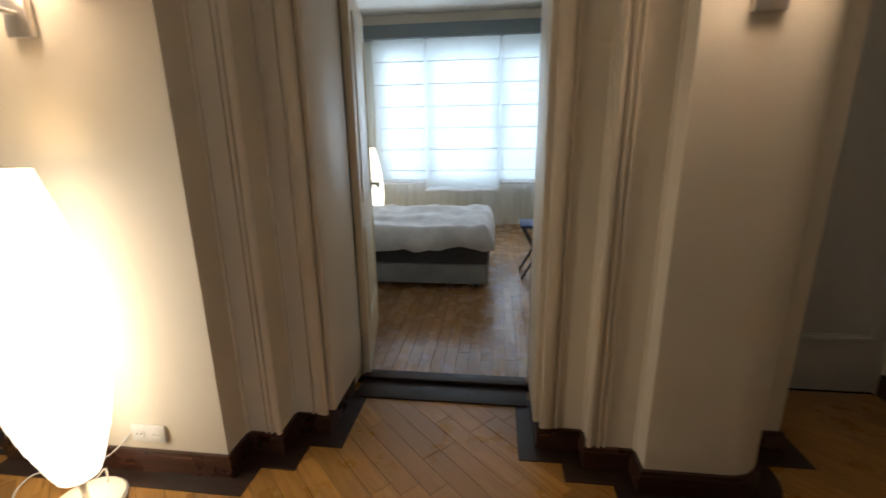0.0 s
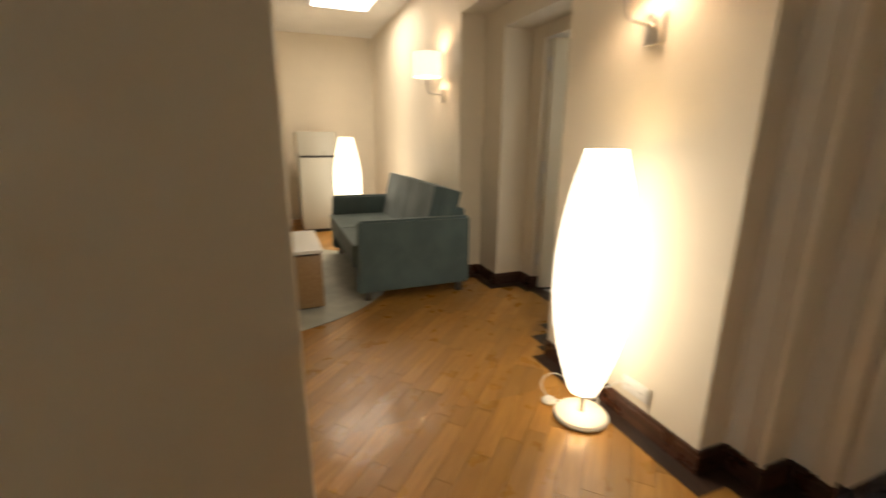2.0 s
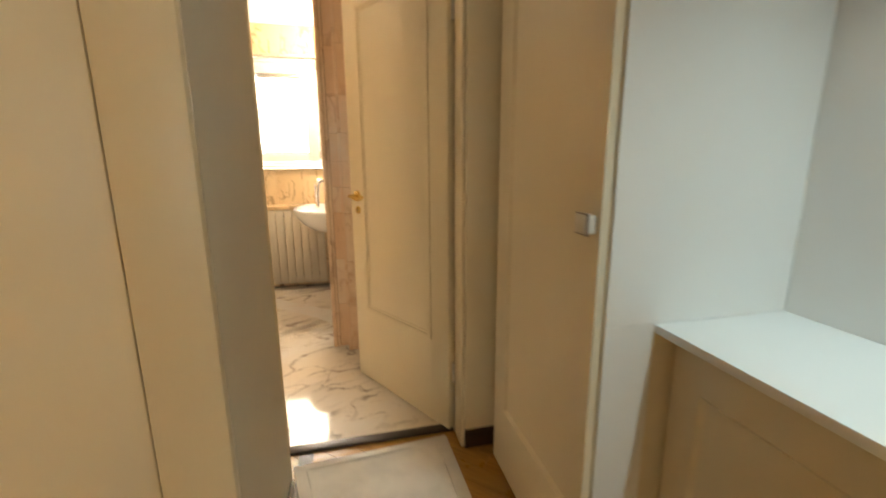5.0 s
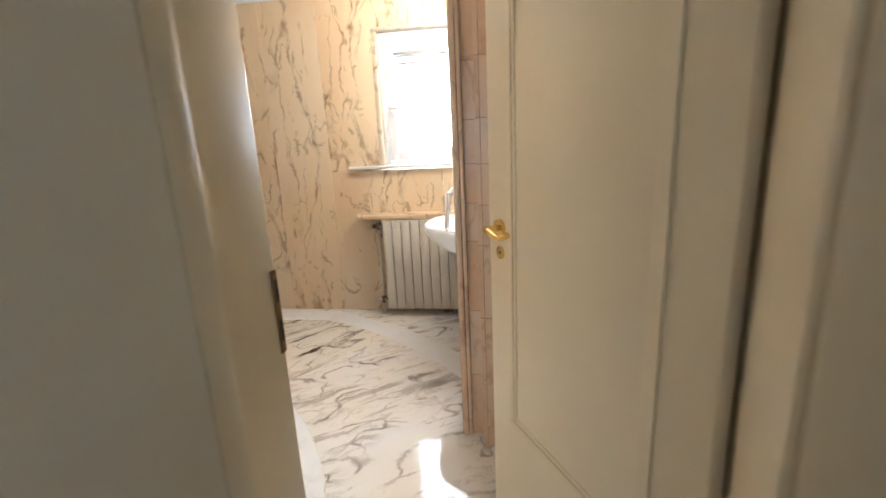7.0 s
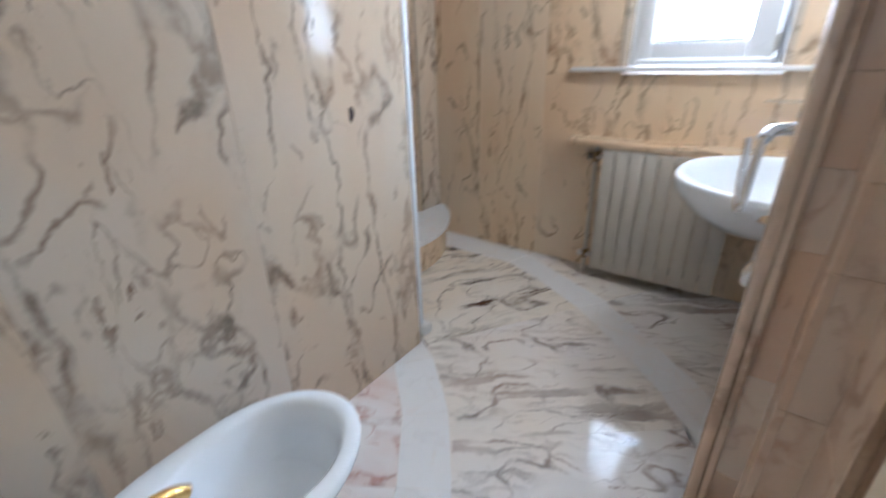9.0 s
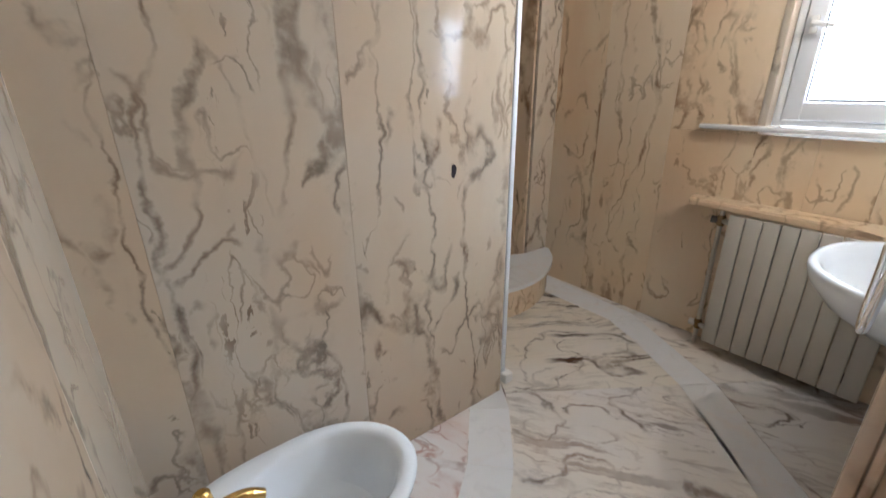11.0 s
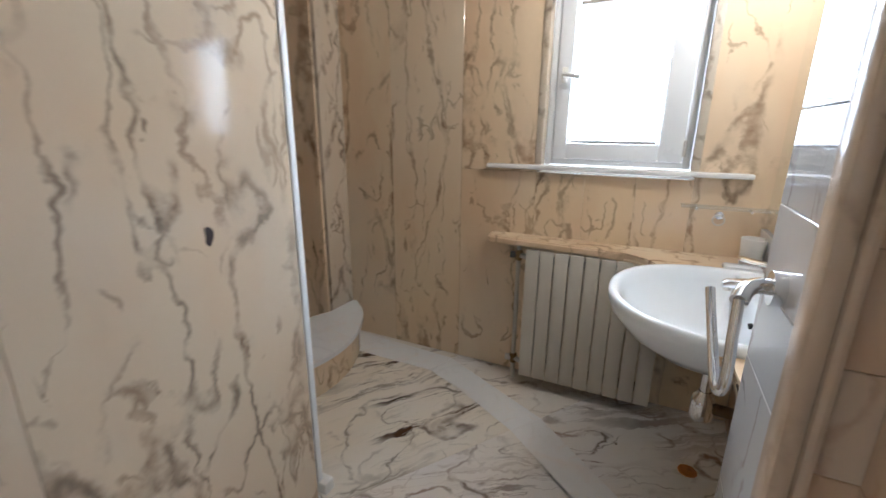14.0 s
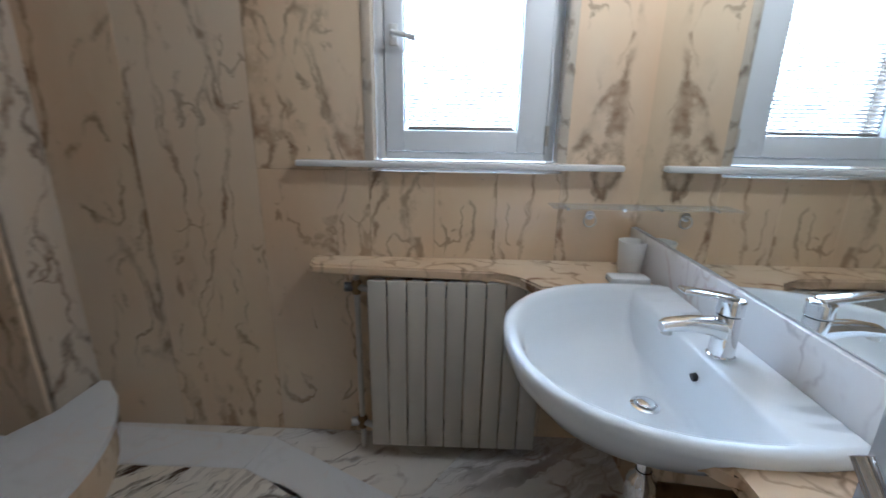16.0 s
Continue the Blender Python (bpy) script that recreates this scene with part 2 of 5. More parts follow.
def marble(name, ground, blush, cool, vein, stretch, turn=0.0, amount=1.0, rough=0.09, streaks=0.0, crack=1.0, band=0.0):
    """Polished veined marble: clouded ground, jagged upright veins with soft halos, short side cracks, small knots, a crowded band."""
    k = Nodes(name)
    p = k.where(jitter=11.0)
    if turn:
        p = k.n("VectorRotate", props={"rotation_type": "Z_AXIS"}, Vector=p, Angle=radians(turn))
    times = lambda v, m: k.n("VectorMath", props={"operation": "MULTIPLY"}, i0=v, i1=m)
    plus = lambda v, u: k.n("VectorMath", props={"operation": "ADD"}, i0=v, i1=u)
    most = lambda v, u, w=1.0: k.math("MAXIMUM", v, k.math("MULTIPLY", u, w))
    both = lambda v, u: k.math("MULTIPLY", v, u)
    centred = lambda v, w: k.n("VectorMath", props={"operation": "SCALE"}, i0=k.n("VectorMath", props={"operation": "SUBTRACT"}, i0=v, i1=(0.5, 0.5, 0.5)), Scale=w)
    s = times(p, stretch)
    # a coarse drift and a fine crumpling, so that veins run in short broken strokes
    jag = plus(plus(s, centred(k.noise(p, 3.2, 2.0, 0.5, out=1), 0.20)), centred(k.noise(p, 15.0, 3.0, 0.55, out=1), 0.075))
    cloud = k.noise(jag, 1.9, 5, 0.55)
    cloud2 = k.noise(s, 1.0, 4, 0.5)
    c = k.mix(k.ramp(cloud, 0.35, 0.68), ground, blush)
    c = k.mix(k.ramp(cloud2, 0.40, 0.75), c, cool)
    grey = tuple(0.55 * a + 0.45 * b for a, b in zip(cool, vein))
    c = k.mix(k.math("MULTIPLY", k.ramp(k.noise(times(jag, (2.0, 2.0, 0.8)), 2.0, 6, 0.6), 0.52, 0.72), 0.10), c, grey)

    def ridge(v, scale, width, detail=1.0, rough_=0.4):
        d = k.math("ABSOLUTE", k.math("SUBTRACT", k.noise(v, scale, detail, rough_), 0.5))
        return k.ramp(d, 0.0, width, 1.0, 0.0)

    fine = k.noise(p, 9.0, 4, 0.6)
    swell = k.ramp(fine, 0.36, 0.58, 0.25, 1.0)
    tall = times(jag, (1.0, 1.0, 0.42))
    where1 = k.ramp(k.noise(s, 2.4, 3), 0.40, 0.50)
    where2 = k.ramp(k.noise(plus(s, (3.7, 1.9, 5.3)), 3.1, 3), 0.45, 0.53)
    v = both(both(ridge(tall, 2.5, 0.024), where1), swell)
    v = most(v, both(both(ridge(tall, 2.5, 0.060), where1), k.ramp(fine, 0.48, 0.60)), 0.14)
    v = most(v, both(both(ridge(plus(tall, (7.1, 2.3, 4.9)), 3.6, 0.022), where2), swell), 0.85)
    side = plus(jag, (1.3, 8.2, 2.6))
    v = most(v, both(both(ridge(side, 3.0, 0.026), k.ramp(k.noise(side, 3.4, 3), 0.49, 0.56)), swell), 0.9 * crack)
    v = most(v, both(both(ridge(side, 3.0, 0.060), k.ramp(k.noise(side, 3.4, 3), 0.50, 0.62)), k.ramp(fine, 0.50, 0.62)), 0.16 * crack)
    v = most(v, both(ridge(plus(side, (4.0, 1.0, 9.0)), 6.0, 0.028), k.ramp(k.noise(p, 4.0, 3), 0.54, 0.60)), 0.7 * crack)
    # small knots and dashes
    v = most(v, k.ramp(k.noise(times(jag, (1.0, 1.0, 0.6)), 11.0, 3, 0.6), 0.70, 0.75), 0.9)
    if band:
        here = k.n("NewGeometry")
        axes = k.t.nodes.new("ShaderNodeSeparateXYZ")
        k.t.links.new(here, axes.inputs[0])
        run = k.math("SUBTRACT", axes.outputs[1], k.math("MULTIPLY", axes.outputs[2], 0.134))
        run = k.math("ADD", run, k.math("MULTIPLY", k.math("SUBTRACT", k.noise(here, 2.6, 3), 0.5), 0.30))
        lane = k.ramp(k.math("ABSOLUTE", k.math("SUBTRACT", run, 2.515)), 0.015, 0.085, 1.0, 0.0)
        v = most(v, both(both(ridge(times(jag, (1.0, 1.0, 0.5)), 7.0, 0.020), lane), swell), band)
        v = most(v, both(k.ramp(k.noise(times(jag, (1.0, 1.0, 0.4)), 20.0, 3, 0.6), 0.60, 0.64), lane), band)
    if streaks:
        st = k.noise(times(jag, (1.3, 8.0, 1.0)), 1.5, 8, 0.70)
        spot = k.ramp(k.noise(s, 1.3, 3), 0.48, 0.62)
        v = most(v, both(k.ramp(st, 0.50, 0.58), spot), streaks)
        v = most(v, both(ridge(times(jag, (1.0, 4.5, 1.0)), 1.6, 0.010, 5.0, 0.5), k.ramp(k.noise(s, 2.6, 4), 0.46, 0.60)), 0.6)
    v = k.math("MINIMUM", both(both(v, k.ramp(k.noise(p, 5.5, 3), 0.25, 0.75, 0.5, 1.0)), amount), 1.0)
    tint = k.mix(k.ramp(k.noise(s, 3.3, 3), 0.42, 0.60), vein, tuple(a * b for a, b in zip(vein, (1.6, 1.25, 1.0))))
    c = k.mix(v, c, tint)
    k.set(Base_Color=c, Roughness=k.ramp(cloud, 0.2, 0.8, rough * 0.85, rough * 1.3), IOR=1.5)
    k.bump(v, 0.03, 0.0005)
    return k.m


def glow(name, colour, strength):
    k = Nodes(name)
    k.set(Base_Color=(*colour, 1), Emission_Color=(*colour, 1), Emission_Strength=strength, Roughness=0.8)
    return k.m


def fabric(name, colour, scale=450.0, rough=0.95):
    k = Nodes(name)
    p = k.where()
    weave = k.n("TexWave", out=1, props={"wave_type": "BANDS", "bands_direction": "DIAGONAL"}, Vector=p, Scale=scale, Distortion=2.0)
    big = k.noise(p, 5.0, 5)
    c = k.mix(k.ramp(big, 0.3, 0.7), tuple(v * 0.82 for v in colour), tuple(v * 1.12 for v in colour))
    c = k.mix(k.math("MULTIPLY", weave, 0.25), c, tuple(v * 0.6 for v in colour))
    k.set(Base_Color=c, Roughness=rough, Sheen_Weight=0.25)
    k.bump(weave, 0.25, 0.0008)
    return k.m


def glass(name, tint=(1, 1, 1), rough=0.0):
    k = Nodes(name)
    k.set(Base_Color=(*tint, 1), Transmission_Weight=1.0, Roughness=rough, IOR=1.45)
    return k.m


M_WALL = paint("wall_paint", (0.75, 0.68, 0.565), 0.7, 0.35, 0.05)
M_PORTAL = paint("portal_gloss_paint", (0.74, 0.66, 0.54), 0.38, 0.2, 0.06, 0.1)
M_CEIL = paint("ceiling_paint", (0.80, 0.79, 0.77), 0.8, 0.25)
M_CEIL_BATH = paint("plaster_white", (0.82, 0.84, 0.87), 0.7, 0.2)
M_LACQUER = paint("cabinet_lacquer", (0.74, 0.66, 0.51), 0.36, 0.12, 0.03, 0.06)
M_NICHE = paint("niche_paint", (0.80, 0.80, 0.79), 0.6, 0.2, 0.03)
M_DOOR = paint("door_lacquer", (0.78, 0.67, 0.48), 0.34, 0.14, 0.04, 0.08)
# White paint toned down to cool grey for dim, bluish light beyond the doorways
M_DIMWHITE = paint("dim_toned_white_paint", (0.60, 0.62, 0.62), 0.4, 0.14, 0.04)
M_BASE = wood("dark_stained_wood", (0.075, 0.028, 0.014), (0.035, 0.013, 0.008), 0, 0.3, 1.0, 0.3)
M_BORDER = wood("dark_floor_inlay", (0.036, 0.016, 0.009), (0.018, 0.008, 0.005), 0, 0.42, 1.0, 0.05)
M_PLANK = wood("honey_parquet", (0.52, 0.275, 0.062), (0.36, 0.165, 0.033), 135, 0.32, 1.0, 0.15)
M_PLANK_BED = wood("bedroom_parquet", (0.50, 0.29, 0.13), (0.36, 0.19, 0.075), 90, 0.24, 1.0, 0.3)
M_SUB = paint("joint_shadow_fill", (0.05, 0.03, 0.02), 0.9)
M_GROUT = paint("beige_joint_fill", (0.42, 0.34, 0.26), 0.8)
M_MARBLE = marble("cream_wall_marble", (0.57, 0.475, 0.36), (0.555, 0.43, 0.31), (0.55, 0.51, 0.445), (0.075, 0.058, 0.045), (1.35, 1.35, 0.75), amount=0.92, rough=0.045, band=0.9)
M_MARBLE_OCHRE = marble("ochre_wall_marble", (0.75, 0.585, 0.39), (0.71, 0.50, 0.315), (0.74, 0.615, 0.455), (0.125, 0.070, 0.036), (1.45, 1.45, 0.55), amount=0.9, rough=0.06)
M_MARBLE_BROWN = marble("russet_tile_marble", (0.70, 0.52, 0.37), (0.66, 0.45, 0.30), (0.72, 0.60, 0.47), (0.28, 0.17, 0.11), (1.3, 1.3, 0.8), amount=0.6, rough=0.16)
M_FLOOR = marble("streaked_floor_marble", (0.78, 0.73, 0.66), (0.78, 0.71, 0.62), (0.79, 0.78, 0.79), (0.14, 0.10, 0.078), (0.8, 1.5, 1.0), turn=-33, rough=0.05, streaks=0.7, crack=0.5)
M_FLOOR_BOLD = marble("bold_streaked_floor_marble", (0.78, 0.70, 0.58), (0.76, 0.67, 0.53), (0.78, 0.75, 0.70), (0.055, 0.036, 0.026), (0.8, 1.5, 1.0), turn=-58, rough=0.05, streaks=1.4, crack=0.4)
M_FLOOR_PINK = marble("pink_floor_marble", (0.80, 0.77, 0.75), (0.70, 0.53, 0.46), (0.76, 0.74, 0.74), (0.26, 0.12, 0.09), (1.0, 1.8, 1.0), turn=-20, rough=0.06)
M_STRIP = marble("white_strip_marble", (0.79, 0.78, 0.765), (0.77, 0.755, 0.74), (0.80, 0.80, 0.80), (0.50, 0.49, 0.48), (1, 1, 1), amount=0.3, rough=0.06)
M_COOL_MARBLE = marble("cool_grey_tile_marble", (0.60, 0.595, 0.60), (0.64, 0.615, 0.59), (0.58, 0.595, 0.62), (0.20, 0.195, 0.195), (1.3, 1.3, 0.7), rough=0.05)
M_UPSTAND = marble("pale_upstand_marble", (0.82, 0.81, 0.81), (0.81, 0.77, 0.76), (0.80, 0.81, 0.83), (0.34, 0.29, 0.31), (1.6, 1.6, 1.2), amount=0.6, rough=0.08)
M_CERAMIC = paint("glazed_ceramic", (0.84, 0.87, 0.90), 0.05, 0.0, 0.01)
M_CHROME = metal("chrome", (0.82, 0.83, 0.85), 0.05, 0.1)
M_BRASS = metal("polished_brass", (0.80, 0.56, 0.20), 0.12, 0.35)
M_OLDBRASS = metal("aged_brass", (0.24, 0.16, 0.08), 0.3, 0.6)
M_STEEL = metal("satin_nickel", (0.62, 0.60, 0.57), 0.28, 0.2)
M_RAD = paint("radiator_enamel", (0.55, 0.51, 0.44), 0.42, 0.15, 0.05, 0.15)
M_PVC = paint("window_pvc", (0.78, 0.80, 0.83), 0.3, 0.05, 0.02)
M_BLIND = paint("blind_slat_enamel", (0.30, 0.26, 0.23), 0.4, 0.05, 0.02)
M_DARK = paint("dark_bracket_paint", (0.05, 0.045, 0.04), 0.5)
M_MAT = fabric("bath_mat_cotton", (0.74, 0.71, 0.66), 300.0)
M_SOFA = fabric("blue_grey_upholstery", (0.080, 0.118, 0.122), 500.0)
M_RUG = fabric("sage_rug_wool", (0.42, 0.42, 0.36), 160.0)
M_DUVET = fabric("white_duvet_cotton", (0.74, 0.76, 0.80), 420.0)
M_BEDBASE = fabric("grey_bed_fabric", (0.26, 0.28, 0.30), 400.0)
M_MATTRESS = fabric("charcoal_mattress_cover", (0.05, 0.055, 0.065), 400.0)
M_PILLOW = fabric("navy_pillow_cotton", (0.06, 0.07, 0.13), 420.0)
M_PLASTIC = paint("white_plastic", (0.76, 0.75, 0.72), 0.35, 0.05, 0.02)
M_RAIL = paint("grey_curtain_box_paint", (0.13, 0.16, 0.17), 0.6)
M_OAK = wood("light_oak_veneer", (0.42, 0.27, 0.13), (0.32, 0.19, 0.085), 0, 0.35)
M_FRIDGE = paint("ivory_appliance_enamel", (0.40, 0.385, 0.33), 0.3, 0.05, 0.03)
M_LEAF = paint("dark_leaf", (0.03, 0.05, 0.025), 0.5, 0.3)
M_BLACK = paint("black_rubber", (0.02, 0.02, 0.022), 0.5)
M_DRAIN = metal("copper_floor_drain", (0.62, 0.26, 0.06), 0.3, 0.4)
M_BLUE = fabric("blue_cloth", (0.08, 0.13, 0.30), 400.0)
M_GLASS = glass("clear_glass")
M_MIRROR = metal("silvered_mirror", (0.90, 0.93, 0.93), 0.015, 0.0)
M_LAMPSHADE = glow("lit_paper_shade", (1.0, 0.88, 0.66), 2.4)
M_SCONCE = glow("lit_fabric_shade", (1.0, 0.82, 0.62), 1.1)
M_SKYGLOW = glow("bright_sky_backdrop", (0.93, 0.97, 1.0), 3.0)
M_SKYGLOW_BED = glow("bedroom_sky_backdrop", (0.66, 0.88, 1.0), 0.8)


def sheer(name, colour, share):
    k = Nodes(name)
    k.set(Base_Color=(*colour, 1), Roughness=0.9)
    tr = k.t.nodes.new("ShaderNodeBsdfTranslucent")
    tr.inputs[0].default_value = (*colour, 1)
    cl = k.t.nodes.new("ShaderNodeBsdfTransparent")
    m1, m2 = k.t.nodes.new("ShaderNodeMixShader"), k.t.nodes.new("ShaderNodeMixShader")
    m1.inputs[0].default_value, m2.inputs[0].default_value = 0.6, share
    k.t.links.new(k.b.outputs[0], m1.inputs[1])
    k.t.links.new(tr.outputs[0], m1.inputs[2])
    k.t.links.new(m1.outputs[0], m2.inputs[1])
    k.t.links.new(cl.outputs[0], m2.inputs[2])
    k.t.links.new(m2.outputs[0], k.t.nodes["Material Output"].inputs[0])
    return k.m


M_SHEER = sheer("sheer_blind_cloth", (0.80, 0.86, 0.88), 0.18)
M_CLEARSHELF = sheer("clear_shelf_glass", (0.80, 0.86, 0.86), 0.80)
M_CLEARCUP = sheer("frosted_cup_plastic", (0.85, 0.85, 0.85), 0.12)


# ---- the large structure ----
H_HALL, H_BATH = 2.80, 2.88
W = 4.89          # inner face of the bathroom's window wall
XP = 0.735        # face of the bathroom partition
XM = 2.149        # mirror wall


def structure(name, bm, material, label, category, smooth=True):
    return tagged(part(name, bm, material, None, "", smooth), label, category, "", "structure")


# Hall and living room shell. Portal walls are plan outlines with steps, each step edged by a bead.
LEFT_STEPS = [(2.48, -1.975), (2.48, -2.125), (2.33, -2.125), (2.33, -2.275), (2.18, -2.275), (2.18, -2.78)]
RIGHT_STEPS = [(1.20, -2.78), (1.20, -2.285), (1.02, -2.285), (1.02, -2.185), (0.835, -2.185), (0.835, -2.075)]
LIVING_STEPS = [(3.52, -1.975), (3.52, -2.12), (3.66, -2.12), (3.66, -2.28), (3.80, -2.28), (3.80, -2.78)]
ROUND = [(0.53 - 0.155 * math.sin(a), -2.23 + 0.155 * math.cos(a)) for a in [i * math.pi / 16 for i in range(9)]]
SOFA_STEPS = [(4.62, -2.78), (4.62, -2.55), (4.80, -2.55), (4.80, -2.29), (5.15, -2.29), (5.15, -2.06)]

structure("wall_south_middle", prism(bmesh.new(), LIVING_STEPS + LEFT_STEPS[::-1], 0, H_HALL), M_WALL, "warm beige plastered wall pier with stepped portal reveals", "wall")
structure("wall_south_corner", prism(bmesh.new(), RIGHT_STEPS + ROUND + [(0.375, -2.36), (0.19, -2.36), (0.19, -2.95), (1.20, -2.95)], 0, H_HALL), M_WALL, "beige plastered wall pier with a rounded corner", "wall")
structure("wall_south_sofa", prism(bmesh.new(), SOFA_STEPS + [(8.75, -2.06), (8.75, -2.78)], 0, H_HALL), M_WALL, "pale plastered wall behind the sofa", "wall")
structure("wall_portal_lintel_1", boxes((1.20, 2.18, -2.78, -2.285, 2.12, H_HALL), (1.02, 2.33, -2.282, -2.13, 2.26, H_HALL), (0.835, 2.48, -2.127, -1.978, 2.40, H_HALL)), M_WALL, "stepped plaster lintel over the bedroom doorway", "wall")
structure("wall_portal_lintel_2", boxes((3.80, 4.62, -2.78, -2.55, 2.06, H_HALL), (3.66, 4.80, -2.547, -2.29, 2.16, H_HALL), (3.52, 5.15, -2.287, -2.063, 2.32, H_HALL)), M_WALL, "stepped plaster lintel over the side doorway", "wall")

# Painted mouldings on the portal steps
def bead_run(name, steps, flip, z1):
    bm = bmesh.new()
    for i, (x, y) in enumerate(steps[1:-1]):
        for dx, r in ((0.0, 0.013), (0.035, 0.008), (0.058, 0.006)):
            px = x + flip * dx * (1 if i % 2 else 0) + flip * 0.004
            py = y + 0.004 - (dx if i % 2 == 0 else 0)
            lathe(bm, [(r, 0.10), (r, z1)], (px, py), 10)
    return structure(name, bm, M_PORTAL, "cream gloss-painted portal moulding with beads", "moulding")

bead_run("trim_portal_left", LEFT_STEPS, 1, 2.12)
bead_run("trim_portal_right", RIGHT_STEPS[::-1], -1, 2.12)
bead_run("trim_portal_side", LIVING_STEPS, -1, 2.12)
structure("trim_jamb_left", boxes((2.148, 2.179, -2.72, -2.30, 0.10, 2.09), (2.181, 2.22, -2.274, -2.258, 0.10, 2.12), bevel=0.006), M_PORTAL, "cream gloss-painted door lining", "moulding")
structure("trim_jamb_right", boxes((1.201, 1.232, -2.72, -2.31, 0.10, 2.09), (1.16, 1.199, -2.284, -2.268, 0.10, 2.12), bevel=0.006), M_PORTAL, "cream gloss-painted door lining", "moulding")

structure("wall_living_end", boxes((8.75, 8.95, -2.78, 1.75, 0, H_HALL)), M_WALL, "pale plastered end wall of the living room", "wall")
structure("wall_living_pier", boxes((7.35, 8.75, -0.62, -0.36, 0, H_HALL)), M_WALL, "pale plastered pier beside the appliance", "wall")
structure("wall_living_north", boxes((3.20, 8.75, 1.55, 1.75, 0, H_HALL)), M_WALL, "plain plastered living room wall", "wall")
structure("wall_cabinet_back", boxes((3.105, 3.20, -0.52, 2.25, 0, H_HALL)), M_NICHE, "white painted wall behind the built-in cabinets", "wall")
structure("wall_west", boxes((-0.80, -0.60, -2.86, 1.56, 0, H_HALL)), M_WALL, "plain plastered hall wall", "wall")
structure("wall_corridor", prism(bmesh.new(), [(1.752, 1.435), (1.752, 2.02), (1.666, 2.02), (1.666, 2.27), (0.4, 2.27), (0.4, 1.60), (1.57, 1.60), (1.57, 1.435)], 0, H_HALL), M_WALL, "cream wall along the short corridor", "wall")
structure("wall_north_hall", boxes((-0.80, 0.40, 1.56, 1.76, 0, H_HALL)), M_WALL, "plain plastered hall wall", "wall")
structure("ceiling_hall", boxes((-0.80, 8.95, -2.781, 2.30, H_HALL, H_HALL + 0.12), (-0.80, 0.42, -3.0, -2.781, H_HALL, H_HALL + 0.12)), M_CEIL, "plain white plaster ceiling", "ceiling")

# Casing posts at the bathroom doorway
structure("trim_bathroom_jamb_right", boxes((2.455, 2.62, 2.16, 2.335, 0.0, 2.10), (2.438, 2.455, 2.17, 2.28, 0.0, 2.08), bevel=0.006), M_DOOR, "cream lacquered door casing beside the cabinets", "moulding")
structure("trim_bathroom_jamb_left", boxes((1.666, 1.692, 2.035, 2.29, 0.0, 2.08), (1.692, 1.753, 2.022, 2.07, 0.0, 2.08), bevel=0.005), M_DOOR, "cream lacquered door lining with a strike plate", "moulding")
structure("trim_bathroom_head", boxes((1.70, 2.62, 2.05, 2.29, 2.081, 2.16), bevel=0.004), M_DOOR, "cream lacquered door head", "moulding")
structure("wall_over_bathroom_door", boxes((1.70, 3.10, 2.06, 2.27, 2.162, H_HALL)), M_WALL, "plaster above the bathroom door", "wall")
structure("trim_corridor_casing", boxes((1.618, 1.753, 1.405, 1.434, 0.0, 2.14), bevel=0.008), M_DOOR, "cream lacquered casing at the corridor corner", "moulding")

# Bedroom shell
structure("wall_bedroom_east", boxes((3.62, 3.74, -7.35, -2.785, 0, 3.05)), M_WALL, "pale bedroom wall", "wall")
structure("wall_bedroom_west", boxes((0.20, 0.41, -7.35, -2.955, 0, 3.05)), M_WALL, "pale bedroom wall", "wall")
structure("wall_bedroom_window", boxes((0.41, 3.62, -7.45, -7.30, 0, 0.66), (0.41, 3.62, -7.45, -7.30, 2.56, 3.05), (0.41, 0.70, -7.45, -7.30, 0.66, 2.56), (3.15, 3.62, -7.45, -7.30, 0.66, 2.56)), M_WALL, "pale bedroom wall with a wide window opening", "wall")
structure("wall_bedroom_inner", boxes((2.18, 3.62, -2.90, -2.783, 0, 3.05), (1.20, 2.18, -2.90, -2.783, 2.12, 3.05)), M_WALL, "pale inner bedroom wall beside the doorway", "wall")
structure("ceiling_bedroom", boxes((0.2, 3.74, -7.45, -2.79, 3.05, 3.15)), M_CEIL, "white plaster bedroom ceiling", "ceiling")

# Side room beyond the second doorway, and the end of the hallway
structure("wall_side_room", boxes((3.75, 6.5, -4.6, -4.45, 0, 2.9), (6.5, 6.6, -4.6, -2.78, 0, 2.9)), M_DIMWHITE, "side room wall, bluish daylight toned into its grey-white", "wall")
structure("ceiling_side_room", boxes((3.75, 6.6, -4.6, -2.79, 2.9, 3.0)), M_CEIL, "white plaster ceiling of the side room", "ceiling")
structure("floor_side_room", boxes((3.76, 6.5, -4.45, -2.62, -0.05, 0.001)), M_STRIP, "pale tiled floor of the side room", "floor")
structure("wall_hallway_end", boxes((-0.80, -0.58, -3.00, -2.86, 0, H_HALL), (-0.58, 0.189, -3.00, -2.86, 2.08, H_HALL)), M_WALL, "shaded wall at the end of the hallway", "wall")

